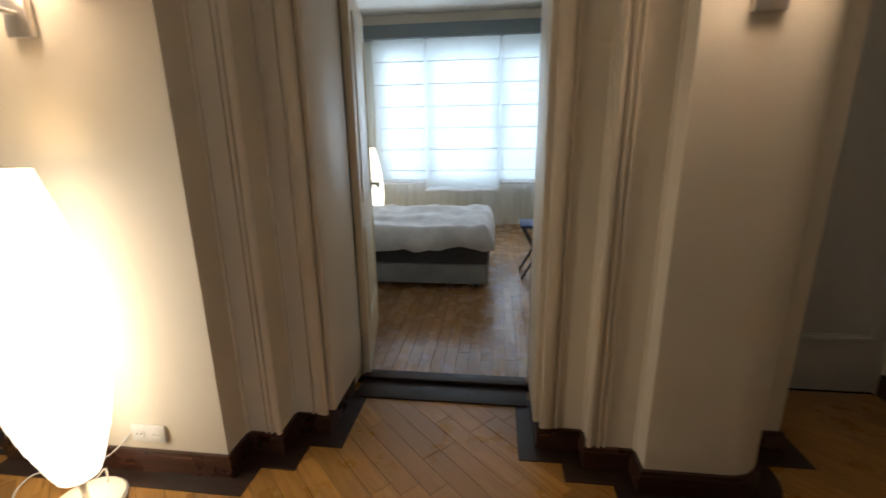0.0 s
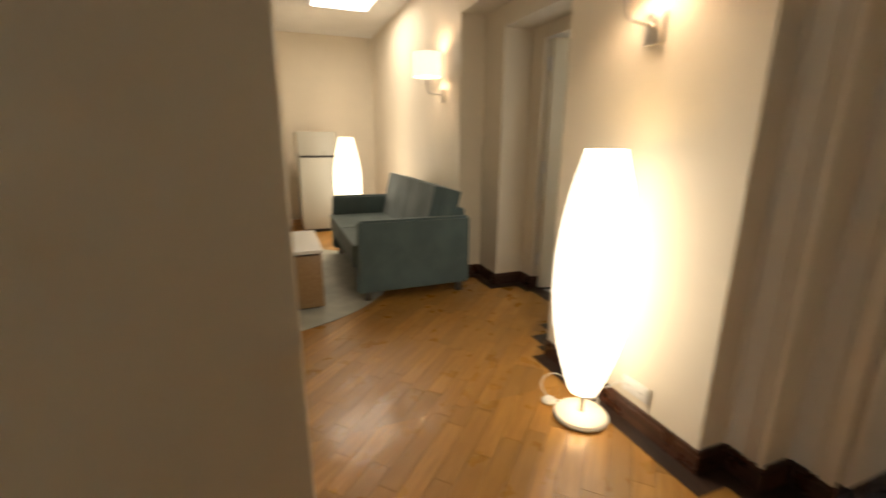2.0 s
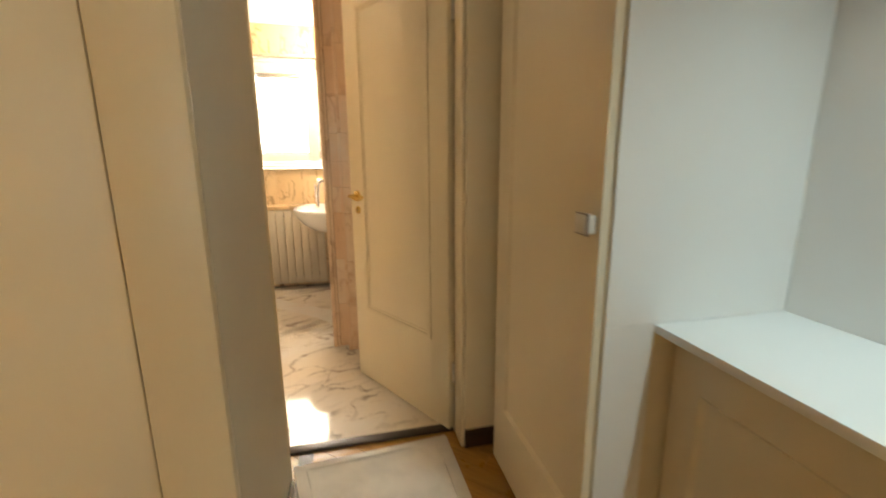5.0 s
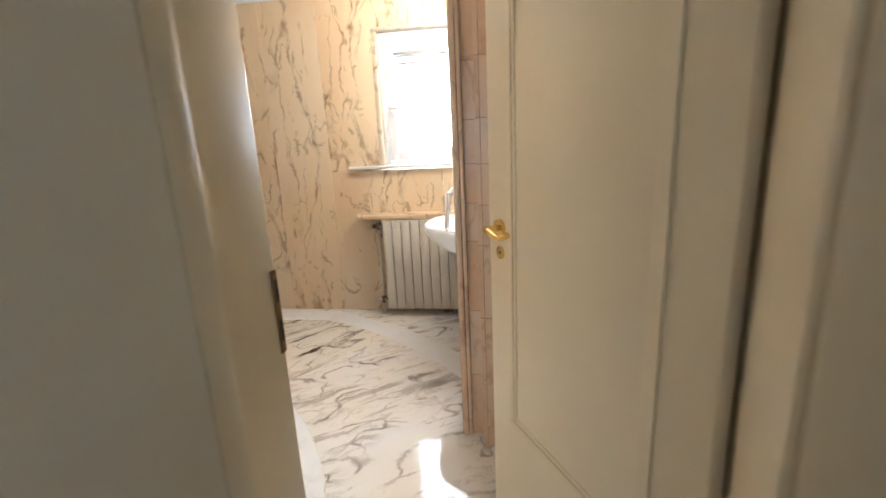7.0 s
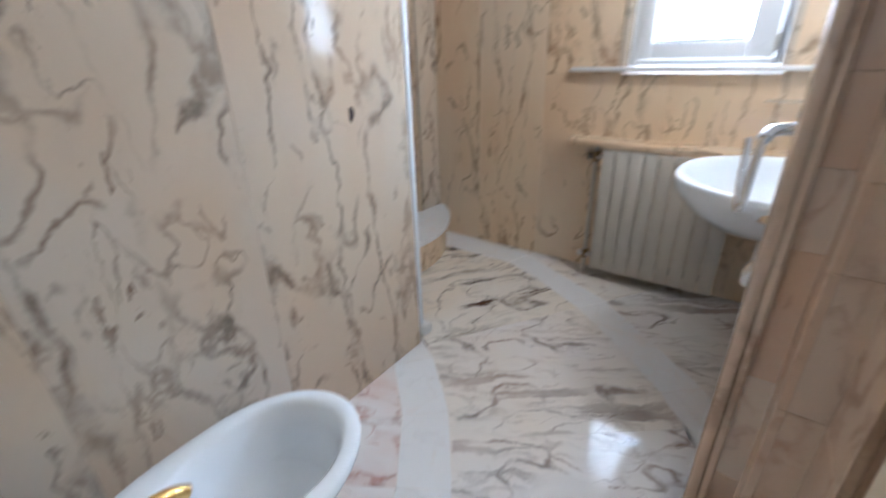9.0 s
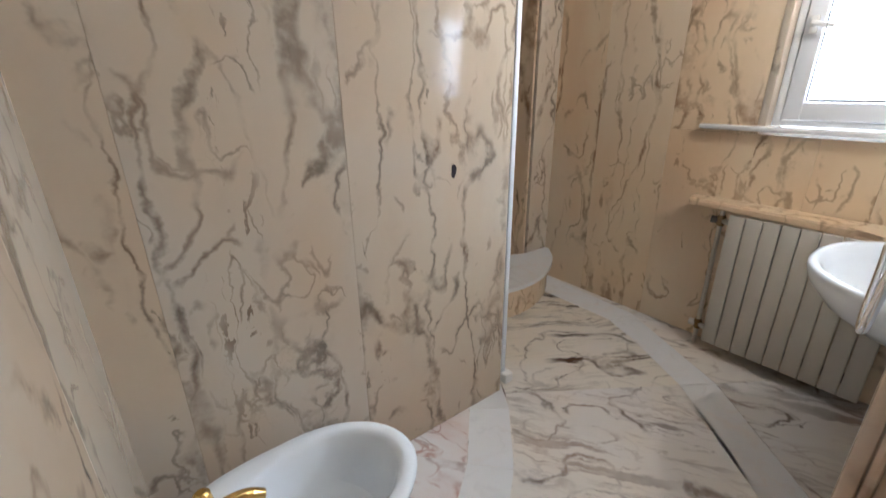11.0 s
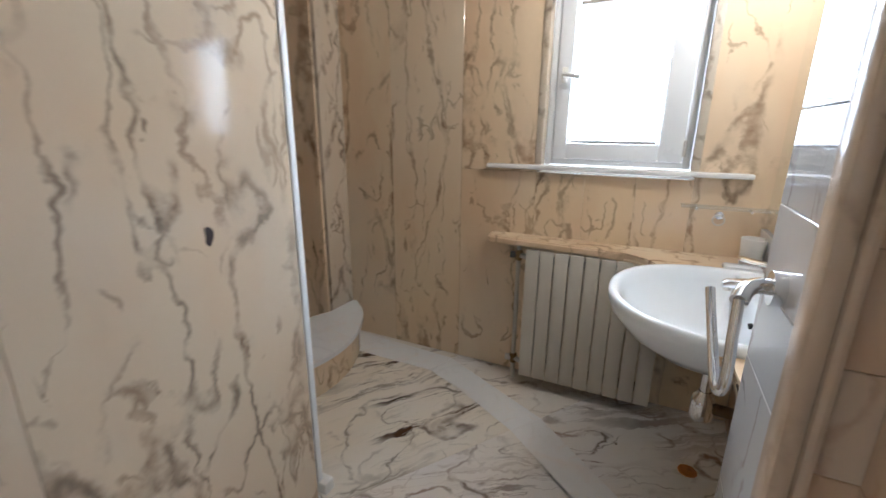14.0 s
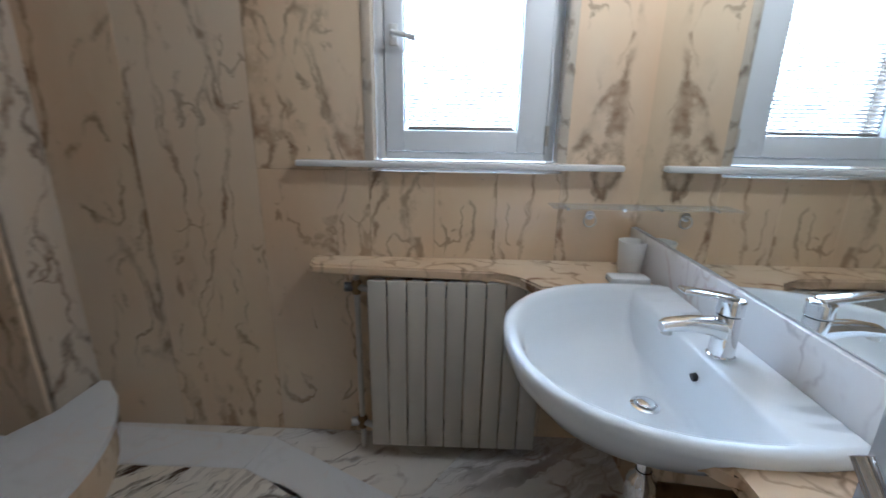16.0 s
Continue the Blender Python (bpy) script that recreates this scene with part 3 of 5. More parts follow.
# Bathroom shell: rough walls behind, marble slabs in front as pieces
def wall_with_slabs(name, label, backing, slabs, material, normal, thick=0.018, gap=0.0004):
    """A backing wall with polished slabs as pieces; slabs are rows (a0, a1, z0, z1, d) along the wall, d being the slab's face."""
    base = structure(name, backing, M_GROUT, label, "wall", smooth=False)
    for a0, a1, z0, z1, d in slabs:
        bm = bmesh.new()
        lo, hi = (d, d + thick) if normal in ("-y", "-x") else (d - thick, d)
        if normal in ("-y", "+y"):
            box(bm, a0 + gap, a1 - gap, lo, hi, z0 + gap, z1 - gap, 0.0015, 1)
        else:
            box(bm, lo, hi, a0 + gap, a1 - gap, z0 + gap, z1 - gap, 0.0015, 1)
        part("marble_slab", bm, material, base)
    return base

MT = 2.39  # top of the marble
win = boxes((-0.06, 1.16, W + 0.02, W + 0.30, 0, H_BATH), (1.86, 2.40, W + 0.02, W + 0.30, 0, H_BATH), (1.16, 1.86, W + 0.02, W + 0.30, 0, 1.14), (1.16, 1.86, W + 0.02, W + 0.30, 2.14, H_BATH))
wall_with_slabs("wall_bath_window", "ochre marble clad wall with the bathroom window", win, [
    (-0.06, 0.30, 0, MT, W), (0.30, 0.745, 0, MT, W), (0.745, 1.16, 1.14, MT, W), (0.745, 1.16, 0, 1.14, W),
    (1.16, 1.86, 2.14, MT, W), (1.16, 1.40, 0, 1.14, W), (1.40, 1.63, 0, 1.14, W), (1.63, 1.86, 0, 1.14, W), (1.86, 2.149, 0, MT, W)], M_MARBLE_OCHRE, "-y")
structure("window_reveal", boxes((1.148, 1.182, W - 0.004, W + 0.10, 1.175, 2.125), (1.838, 1.872, W - 0.004, W + 0.10, 1.175, 2.125), (1.148, 1.872, W - 0.004, W + 0.10, 2.126, 2.15), bevel=0.004), M_MARBLE, "veined marble lining of the window opening", "window lining")
wall_with_slabs("wall_bath_band", "pale marble clad return beside the shower", boxes((-0.30, -0.058, 4.69, W + 0.30, 0, H_BATH)), [(4.68, W - 0.002, 0.0, MT, -0.04)], M_MARBLE, "+x")
wall_with_slabs("wall_bath_shower_back", "dark-lying marble clad back wall of the shower", boxes((-1.10, -0.30, 4.68, W + 0.3, 0, H_BATH)), [(-1.08, -0.62, 0.0, MT, 4.66), (-0.62, -0.058, 0.0, MT, 4.66)], M_MARBLE_OCHRE, "-y")
wall_with_slabs("wall_bath_shower_side", "marble clad side wall of the shower", boxes((-1.30, -1.10, 2.27, W + 0.3, 0, H_BATH)), [(y, y + 0.60, 0.0, MT, -1.08) for y in (2.29, 2.89, 3.49, 4.09)], M_MARBLE_OCHRE, "+x")
wall_with_slabs("wall_bath_partition", "cream veined marble partition in front of the shower", boxes((XP - 0.045, XP - 0.017, 2.30, 3.645, 0, H_BATH)), [
    (2.292, 2.44, 0.0, MT, XP), (2.44, 2.97, 0.0, MT, XP), (2.97, 3.655, 0.0, MT, XP)], M_MARBLE, "+x")
bm = bmesh.new()
prism(bm, [(0.011 * (1 + 0.25 * math.sin(3.1 * a + 1)) * math.cos(a) + 0.10 * 0.026 * math.sin(a), 0.026 * math.sin(a) * (1 + 0.18 * math.cos(2.3 * a))) for a in [i * 2 * math.pi / 18 for i in range(18)]], 0.0, 0.0007)
bm.transform(Matrix.Translation((XP - 0.0002, 3.372, 1.09)) @ Matrix(((0, 0, 1, 0), (1, 0, 0, 0), (0, 1, 0, 0), (0, 0, 0, 1))))
part("dark_inclusion", bm, paint("dark_fossil_stone", (0.045, 0.034, 0.036), 0.08, 0.1, 0.4), bpy.data.objects["wall_bath_partition"])
structure("trim_partition_edge", boxes((XP - 0.050, XP + 0.004, 3.656, 3.680, 0.10, MT), bevel=0.004), M_PVC, "white metal edge profile of the partition", "edge profile")
structure("trim_partition_plaster", boxes((XP - 0.046, XP - 0.002, 2.30, 3.676, MT + 0.002, H_BATH)), M_CEIL_BATH, "white plaster above the marble partition", "wall")
wall_with_slabs("wall_bath_door", "cream marble clad wall beside the bathroom door", boxes((-1.30, 1.664, 2.272, 2.282, 0, H_BATH)), [(0.735, 1.20, 0, MT, 2.30), (1.20, 1.662, 0, MT, 2.30)], M_MARBLE, "+y")
# Pier between door and basin, faced with small tiles in courses
pier_plan = [(1.93, 3.37), (2.00, 3.37), (2.00, 3.29), (2.08, 3.29), (2.08, 3.12), (2.18, 3.12), (2.18, 2.98), (2.66, 2.98), (2.66, 2.24), (2.80, 2.24), (2.80, 3.684), (1.93, 3.684)]
pier = structure("wall_bath_pier", prism(bmesh.new(), pier_plan, 0, H_BATH), M_GROUT, "stepped marble tiled pier between door and basin", "wall", smooth=False)
COURSES = [0.0, 0.30, 0.60, 0.905, 1.063, 1.219, 1.386, 1.60, 1.88, 2.14, MT]
for z0, z1 in zip(COURSES, COURSES[1:]):
    for (x0, x1, y0, y1, mat_) in ((1.912, 1.93, 3.352, 3.70, M_COOL_MARBLE), (1.9305, 2.00, 3.352, 3.37, M_MARBLE_BROWN), (1.982, 2.00, 3.2725, 3.3515, M_MARBLE_BROWN), (2.0005, 2.08, 3.272, 3.29, M_MARBLE_BROWN), (2.062, 2.08, 3.1025, 3.2715, M_MARBLE_BROWN), (2.0805, 2.18, 3.102, 3.12, M_MARBLE_BROWN), (2.162, 2.18, 2.9625, 3.1015, M_MARBLE_BROWN), (2.1805, 2.65, 2.962, 2.98, M_MARBLE_BROWN), (1.9305, 2.148, 3.684, 3.70, M_MARBLE)):
        bm = box(bmesh.new(), x0, x1, y0, y1, z0 + 0.0005, z1 - 0.0005, 0.0015, 1)
        part("marble_tile", bm, mat_, pier)
structure("wall_bath_mirror", boxes((XM + 0.012, 2.40, 3.70, W + 0.02, 0, H_BATH)), M_CEIL_BATH, "wall behind the mirror", "wall")
wall_low = structure("wall_bath_basin_lining", boxes((XM + 0.002, XM + 0.011, 3.701, W - 0.001, 0, 0.80)), M_MARBLE_OCHRE, "ochre marble lining under the basin", "wall")
structure("trim_bath_plaster", boxes((-0.055, 2.148, W - 0.002, W + 0.018, MT + 0.002, H_BATH)), M_CEIL_BATH, "white plaster band above the marble", "wall")
structure("trim_pier_edge", boxes((1.884, 1.9115, 3.332, 3.392, 0.0, MT), (1.9115, 1.93, 3.332, 3.3515, 0.0, MT), bevel=0.009), M_MARBLE_BROWN, "pale rounded marble edge strip of the pier", "edge strip")
# Cornice: a bead, a hollow cove and a flat fillet along the window wall
COVE = [(0.0, 2.56), (0.018, 2.56), (0.026, 2.572), (0.026, 2.592), (0.018, 2.600), (0.030, 2.612)] + [(0.17 - 0.14 * math.cos(a), 2.612 + 0.17 * math.sin(a)) for a in [i * math.pi / 16 for i in range(1, 9)]] + [(0.19, 2.782), (0.19, 2.800), (0.225, 2.806), (0.225, H_BATH), (0.0, H_BATH)]
bm = prism(bmesh.new(), [(W - 0.003 - d, z) for d, z in COVE], -0.05, XM)
bm.transform(Matrix(((0, 0, 1, 0), (1, 0, 0, 0), (0, 1, 0, 0), (0, 0, 0, 1))))
bmesh.ops.recalc_face_normals(bm, faces=bm.faces)
structure("trim_cornice", bm, M_CEIL_BATH, "white hollow plaster cornice with a bead", "cornice")
structure("ceiling_bathroom", boxes((-1.3, 2.9, 2.20, 5.2, H_BATH, H_BATH + 0.1)), M_CEIL_BATH, "white plaster bathroom ceiling", "ceiling")

# ---- bathroom floor: fan of marble with two white rings ----
CX, CY = -0.25, 2.15
floor_bath = structure("floor_bathroom", boxes((-1.3, 2.8, 2.335, 5.1, -0.06, -0.0012)), M_FLOOR, "polished marble floor with curved white strips", "floor", smooth=False)


def clip_poly(pts, keep):
    """Keeps the part of a plan outline where keep(x, y) >= 0, keep being linear."""
    out = []
    for (a, b) in zip(pts, pts[1:] + pts[:1]):
        ka, kb = keep(*a), keep(*b)
        if ka >= 0:
            out.append(a)
        if (ka >= 0) != (kb >= 0):
            t = ka / (ka - kb)
            out.append((a[0] + t * (b[0] - a[0]), a[1] + t * (b[1] - a[1])))
    return out


def clip_rect(pts, x0, x1, y0, y1):
    for keep in (lambda x, y: x - x0, lambda x, y: x1 - x, lambda x, y: y - y0, lambda x, y: y1 - y):
        if len(pts) >= 3:
            pts = clip_poly(pts, keep)
    return pts


def slab(name, pts, material, parent, z0=-0.012, z1=0.0, rect=None, least=0.0004):
    if rect:
        pts = clip_rect(pts, *rect)
    if len(pts) < 3 or abs(sum(a[0] * b[1] - b[0] * a[1] for a, b in zip(pts, pts[1:] + pts[:1]))) / 2 < least:
        return None
    return part(name, prism(bmesh.new(), pts, z0, z1), material, parent, smooth=False)


def ring_piece(r0, r1, a0, a1, gap=0.0012):
    g0, g1 = gap / r0, gap / r1
    a0, a1 = radians(a0), radians(a1)
    pt = lambda r, a: (CX + r * math.cos(a), CY + r * math.sin(a))
    return [pt(r0 + gap, a0 + g0), pt(r1 - gap, a0 + g1), pt(r1 - gap, a1 - g1), pt(r0 + gap, a1 - g0)]


BATH = (-1.1, 2.66, 2.340, W + 0.02)
INNER = [0.3 + 10.53 * i for i in range(9)]
for a0, a1 in zip(INNER, INNER[1:]):
    slab("white_strip", ring_piece(1.64, 1.82, a0, a1), M_STRIP, floor_bath, rect=BATH)
    slab("inner_slab", ring_piece(0.85, 1.64, a0, a1), M_FLOOR_PINK, floor_bath, rect=BATH)
OUTER = [0.0, 14.0, 28.0, 41.9, 55.9, 69.9]
for a0, a1 in zip(OUTER, OUTER[1:]):
    slab("white_strip", ring_piece(2.675, 2.855, a0, a1), M_STRIP, floor_bath, rect=BATH)
    slab("outer_slab", ring_piece(2.855, 3.9, a0, a1), M_FLOOR, floor_bath, rect=BATH)
MIDDLE = [0.0, 20.0, 38.0, 56.0, 74.0]
for a0, a1 in zip(MIDDLE, MIDDLE[1:]):
    m0 = (a0 + a1) / 2
    slab("middle_slab", ring_piece(1.82, 2.675, a0, m0)[:3] + ring_piece(1.82, 2.675, m0, a1)[2:] + [ring_piece(1.82, 2.675, m0, a1)[0]], M_FLOOR_BOLD if a0 > 50 else M_FLOOR, floor_bath, rect=BATH)
wall_strip = [(-0.04, 4.655), (0.674, 4.655), (0.735, 4.83), (-0.04, 4.87)]
slab("white_strip", wall_strip, M_STRIP, floor_bath, z1=0.004)
slab("middle_slab", [(-0.6, 4.652), (0.466, 4.652), (0.248, 3.90), (-0.6, 3.90)], M_FLOOR_BOLD, floor_bath)
slab("inner_slab", [(-0.6, 3.02), (0.73, 3.02), (0.73, 3.40), (0.20, 3.90), (-0.6, 3.90)], M_FLOOR_PINK, floor_bath, z1=-0.001)
structure("threshold_bathroom", boxes((1.693, 2.437, 2.288, 2.339, -0.012, 0.012), bevel=0.005), M_BORDER, "dark stained wooden threshold at the bathroom door", "threshold")

# ---- baseboards and dark floor borders ----
def skirting(name, pts, flip=1, h=0.10):
    bm = ribbon(bmesh.new(), pts, 0.020 * flip, 0.0, h * 0.82)
    ribbon(bm, pts, 0.014 * flip, h * 0.82, h)
    return structure(name, bm, M_BASE, "dark red-brown stained wooden baseboard", "baseboard")

run_mid = [(3.52, -1.975)] + LEFT_STEPS[:-1] + [(2.18, -2.62)]
skirting("baseboard_hall", run_mid[::-1], 1)
skirting("baseboard_hall_right", [(1.20, -2.62)] + RIGHT_STEPS[1:] + ROUND + [(0.375, -2.36), (0.19, -2.36), (0.19, -2.84)], -1)
skirting("baseboard_living_portal", [(3.80, -2.62)] + LIVING_STEPS[:-1][::-1], -1)
skirting("baseboard_sofa", SOFA_STEPS[::1][0:] + [(7.6, -2.06)], 1)
skirting("baseboard_corridor", [(1.753, 1.435), (1.753, 2.02)], -1, 0.09)
skirting("baseboard_post", [(2.62, 2.158), (2.455, 2.158)], -1, 0.09)
skirting("baseboard_pier", [(7.35, -0.36), (7.35, -0.62), (7.6, -0.62)], -1, 0.16)
skirting("baseboard_hallway_end", [(-0.58, -2.858), (-0.60, -2.858), (-0.60, -2.2)], -1, 0.12)


def border(name, pts, flip=1, d=0.10):
    return structure(name, ribbon(bmesh.new(), pts, d * flip, -0.012, 0.003), M_BORDER, "dark inlaid wooden border along the wall", "floor border", smooth=False)

border("trim_border_hall", run_mid[::-1], 1)
border("trim_border_hall_right", [(1.20, -2.62)] + RIGHT_STEPS[1:] + ROUND + [(0.375, -2.36), (0.19, -2.36), (0.19, -2.84)], -1)
border("trim_border_living", [(3.80, -2.62)] + LIVING_STEPS[:-1][::-1], -1)
border("trim_border_sofa", SOFA_STEPS + [(8.7, -2.06)], 1)
border("trim_border_corridor", [(1.753, 1.435), (1.753, 2.28)], -1, 0.06)
border("trim_border_post", [(2.62, 2.158), (2.455, 2.158)], -1, 0.07)
structure("threshold_bedroom", boxes((1.232, 2.148, -2.72, -2.56, -0.012, 0.010), (1.232, 2.148, -2.80, -2.72, -0.012, 0.030), bevel=0.004), M_BORDER, "dark stained threshold of the bedroom", "threshold")
structure("threshold_side_room", boxes((3.80, 4.62, -2.62, -2.50, -0.012, 0.004)), M_BORDER, "dark stained threshold of the side room", "threshold")


# ---- doors ----
def lever(parent, place, along, out, material, plate=True):
    """A lever handle with rose and keyhole plate; along and out are plan directions."""
    a, o = Vector((*along, 0)), Vector((*out, 0))
    p = Vector(place)
    bm = tube(bmesh.new(), curve_points([p + o * 0.006, p + o * 0.05, p + o * 0.058 + a * 0.03, p + o * 0.055 + a * 0.08 - Vector((0, 0, 0.012)), p + o * 0.052 + a * 0.125 + Vector((0, 0, 0.004))], 5), 0.009, 10)
    handle = part("door_handle", bm, material, parent, "polished brass lever handle")
    part("rose", tube(bmesh.new(), [p, p + o * 0.008, p + o * 0.012], 0.026, 18), material, handle)
    if plate:
        q = p - Vector((0, 0, 0.075))
        part("keyhole_plate", tube(bmesh.new(), [q, q + o * 0.006], 0.02, 16), material, handle)
        part("keyhole", tube(bmesh.new(), [q + o * 0.004, q + o * 0.0075], 0.005, 8), M_BLACK, handle)
    return handle


def leaf(name, hinge, free, height, label, material, panels, thick=0.04, z0=0.008):
    """A hinged door leaf between two plan points with raised panels on both faces."""
    h, f = Vector(hinge), Vector(free)
    L = (f - h).length
    ob = thing(name, (h.x, h.y, 0), label, "door", kind="structure")
    m = Matrix.Translation((h.x, h.y, 0)) @ Matrix.Rotation(math.atan2(f.y - h.y, f.x - h.x), 4, "Z")
    bm = boxes((0, L, -thick / 2, thick / 2, z0, height), bevel=0.003)
    bm.transform(m)
    slab_ = part("leaf", bm, material, ob)
    for x0, x1, a, b in panels:
        for s in (-1, 1):
            bm = bmesh.new()
            y = s * thick / 2
            for d, e, w in ((0.0, 0.008, 0.022), (0.022, 0.004, 0.014)):
                lo, hi = sorted((y, y + s * e))
                box(bm, x0 + d, x1 - d, lo, hi, a + d, a + d + w, 0.002, 1)
                box(bm, x0 + d, x1 - d, lo, hi, b - d - w, b - d, 0.002, 1)
                box(bm, x0 + d, x0 + d + w, lo, hi, a + d + w, b - d - w, 0.002, 1)
                box(bm, x1 - d - w, x1 - d, lo, hi, a + d + w, b - d - w, 0.002, 1)
            bm.transform(m)
            part("panel_moulding", bm, material, slab_)
    return ob, m


door_bath, mb = leaf("door_bathroom", (2.430, 2.300), (2.055, 2.962), 2.07, "cream lacquered panelled door standing half open", M_DOOR, [(0.11, 0.64, 0.42, 1.95)])
_l = (Vector((2.055, 2.962)) - Vector((2.430, 2.300))).normalized()
_side = Vector((-_l.y, _l.x))
if _side.x > 0:
    _side = -_side
_hp = Vector((2.430, 2.300)) + _l * 0.69 + _side * 0.020
lever(door_bath, (_hp.x, _hp.y, 1.045), (-_l.x, -_l.y), (_side.x, _side.y), M_BRASS)
_hq = _hp - _side * 0.040
lever(door_bath, (_hq.x, _hq.y, 1.045), (-_l.x, -_l.y), (-_side.x, -_side.y), M_BRASS)
for z in (0.25, 1.75):
    part("hinge", lathe(bmesh.new(), [(0, 0), (0.008, 0), (0.008, 0.09), (0, 0.09)], (2.436, 2.286), 10, z), M_STEEL, door_bath)

door_bed, _ = leaf("door_bedroom", (2.135, -2.76), (2.300, -3.54), 2.08, "white panelled bedroom door standing open", M_DOOR, [(0.12, 0.70, 0.30, 0.86), (0.12, 0.70, 1.0, 1.95)])
lever(door_bed, (2.267, -3.476, 1.04), (-0.207, 0.978), (-0.978, -0.207), M_STEEL)
door_side, _ = leaf("door_side_room", (4.58, -2.60), (4.42, -3.38), 2.08, "cream white panelled door standing open", M_LACQUER, [(0.12, 0.70, 0.30, 0.86), (0.12, 0.70, 1.0, 1.95)])
for z in (0.22, 1.02, 1.82):
    part("hinge", lathe(bmesh.new(), [(0, 0), (0.012, 0), (0.012, 0.10), (0, 0.10)], (4.575, -2.575), 10, z), M_STEEL, door_side)
door_hall, _ = leaf("door_hallway", (0.186, -2.885), (-0.575, -2.885), 2.07, "white panelled door with shade toned into its grey, shut", M_DIMWHITE, [(0.10, 0.70, 0.30, 1.95)])
part("handle", tube(bmesh.new(), curve_points([(-0.50, -2.866, 1.03), (-0.50, -2.81, 1.03), (-0.42, -2.805, 1.03)], 5), 0.009), M_STEEL, door_hall)
# Flat white door beside the corridor
door_flat = thing("door_cupboard", (0.98, 1.45, 0), "flat cream cupboard door beside the corridor, shut", "door", kind="structure")
part("leaf", boxes((0.42, 1.611, 1.420, 1.434, 0.006, 2.12), bevel=0.003), M_LACQUER, door_flat)
# Strike plate in the bathroom jamb
sp = thing("strike_plate", (1.696, 2.248, 0.98), "dark aged brass strike plate in the jamb", "strike plate")
part("plate", boxes((1.6925, 1.6955, 2.272, 2.288, 0.945, 1.095), bevel=0.001), M_OLDBRASS, sp)
part("latch_slot", boxes((1.6952, 1.6965, 2.276, 2.285, 1.040, 1.078)), M_BLACK, sp)
part("bolt_slot", boxes((1.6952, 1.6965, 2.276, 2.285, 0.968, 1.005)), M_BLACK, sp)


# ---- built-in cabinets ----
def sunk_door(parent, x, y0, y1, z0, z1, panel=None, thick=0.022, depth=0.010, slope=0.013, name="door"):
    """A cabinet door facing -x in one piece, with a sunk panel (y0, y1, z0, z1) whose edges slope."""
    bm = bmesh.new()
    if panel is None:
        box(bm, x, x + thick, y0, y1, z0, z1, 0.0015, 2)
        return part(name, bm, M_LACQUER, parent)
    p0, p1, q0, q1 = panel
    def rect(xx, a, b, c, d):
        return [bm.verts.new((xx, yy, zz)) for yy, zz in ((a, c), (b, c), (b, d), (a, d))]
    back, front = rect(x + thick, y0, y1, z0, z1), rect(x, y0, y1, z0, z1)
    edge, sunk = rect(x, p0, p1, q0, q1), rect(x + depth, p0 + slope, p1 - slope, q0 + slope, q1 - slope)
    for a, b in ((back, front), (front, edge), (edge, sunk)):
        for k in range(4):
            m = (k + 1) % 4
            bm.faces.new((a[k], a[m], b[m], b[k]))
    bm.faces.new(sunk)
    bm.faces.new(back)
    bmesh.ops.recalc_face_normals(bm, faces=bm.faces)
    return part(name, bm, M_LACQUER, parent, smooth=False)


M_KNOBSTEM = paint("knob_brown_edge", (0.26, 0.20, 0.15), 0.4, 0.05, 0.05)
M_KNOB = paint("knob_pale_enamel", (0.66, 0.62, 0.56), 0.35, 0.05, 0.03)


def square_knob(parent, x, y, z, s=0.038):
    """A square cup knob: dark rim plate on the door, pale dished face before it."""
    rim = s / 2 + 0.003
    knob = part("knob", boxes((x - 0.034, x - 0.006, y - s / 2, y + s / 2, z - s / 2, z + s / 2), bevel=0.003), M_KNOB, parent, "square pale knob")
    part("rim_plate", boxes((x - 0.031, x - 0.025, y - rim, y + rim, z - rim, z + rim), bevel=0.001), M_KNOBSTEM, knob, "thin brown edge")
    part("stem", boxes((x - 0.007, x + 0.001, y - s / 3, y + s / 3, z - s / 3, z + s / 3)), M_KNOBSTEM, knob)
    return knob


def tall_cabinet(name, x, y0, y1, knob_y, knob_z, label, panel=None):
    ob = thing(name, (2.8, (y0 + y1) / 2, 0), label, "cabinet", "built-in hall cabinets")
    part("body", boxes((x + 0.0245, 3.10, y0, y1, 0.03, 2.72), bevel=0.002), M_LACQUER, ob)
    part("plinth", boxes((x + 0.03, 3.10, y0 + 0.004, y1 - 0.004, 0.001, 0.029)), M_LACQUER, ob)
    d = sunk_door(ob, x, y0 + 0.003, y1 - 0.003, 0.025, 2.70, panel)
    square_knob(d, x, knob_y, knob_z, 0.044)
    return ob


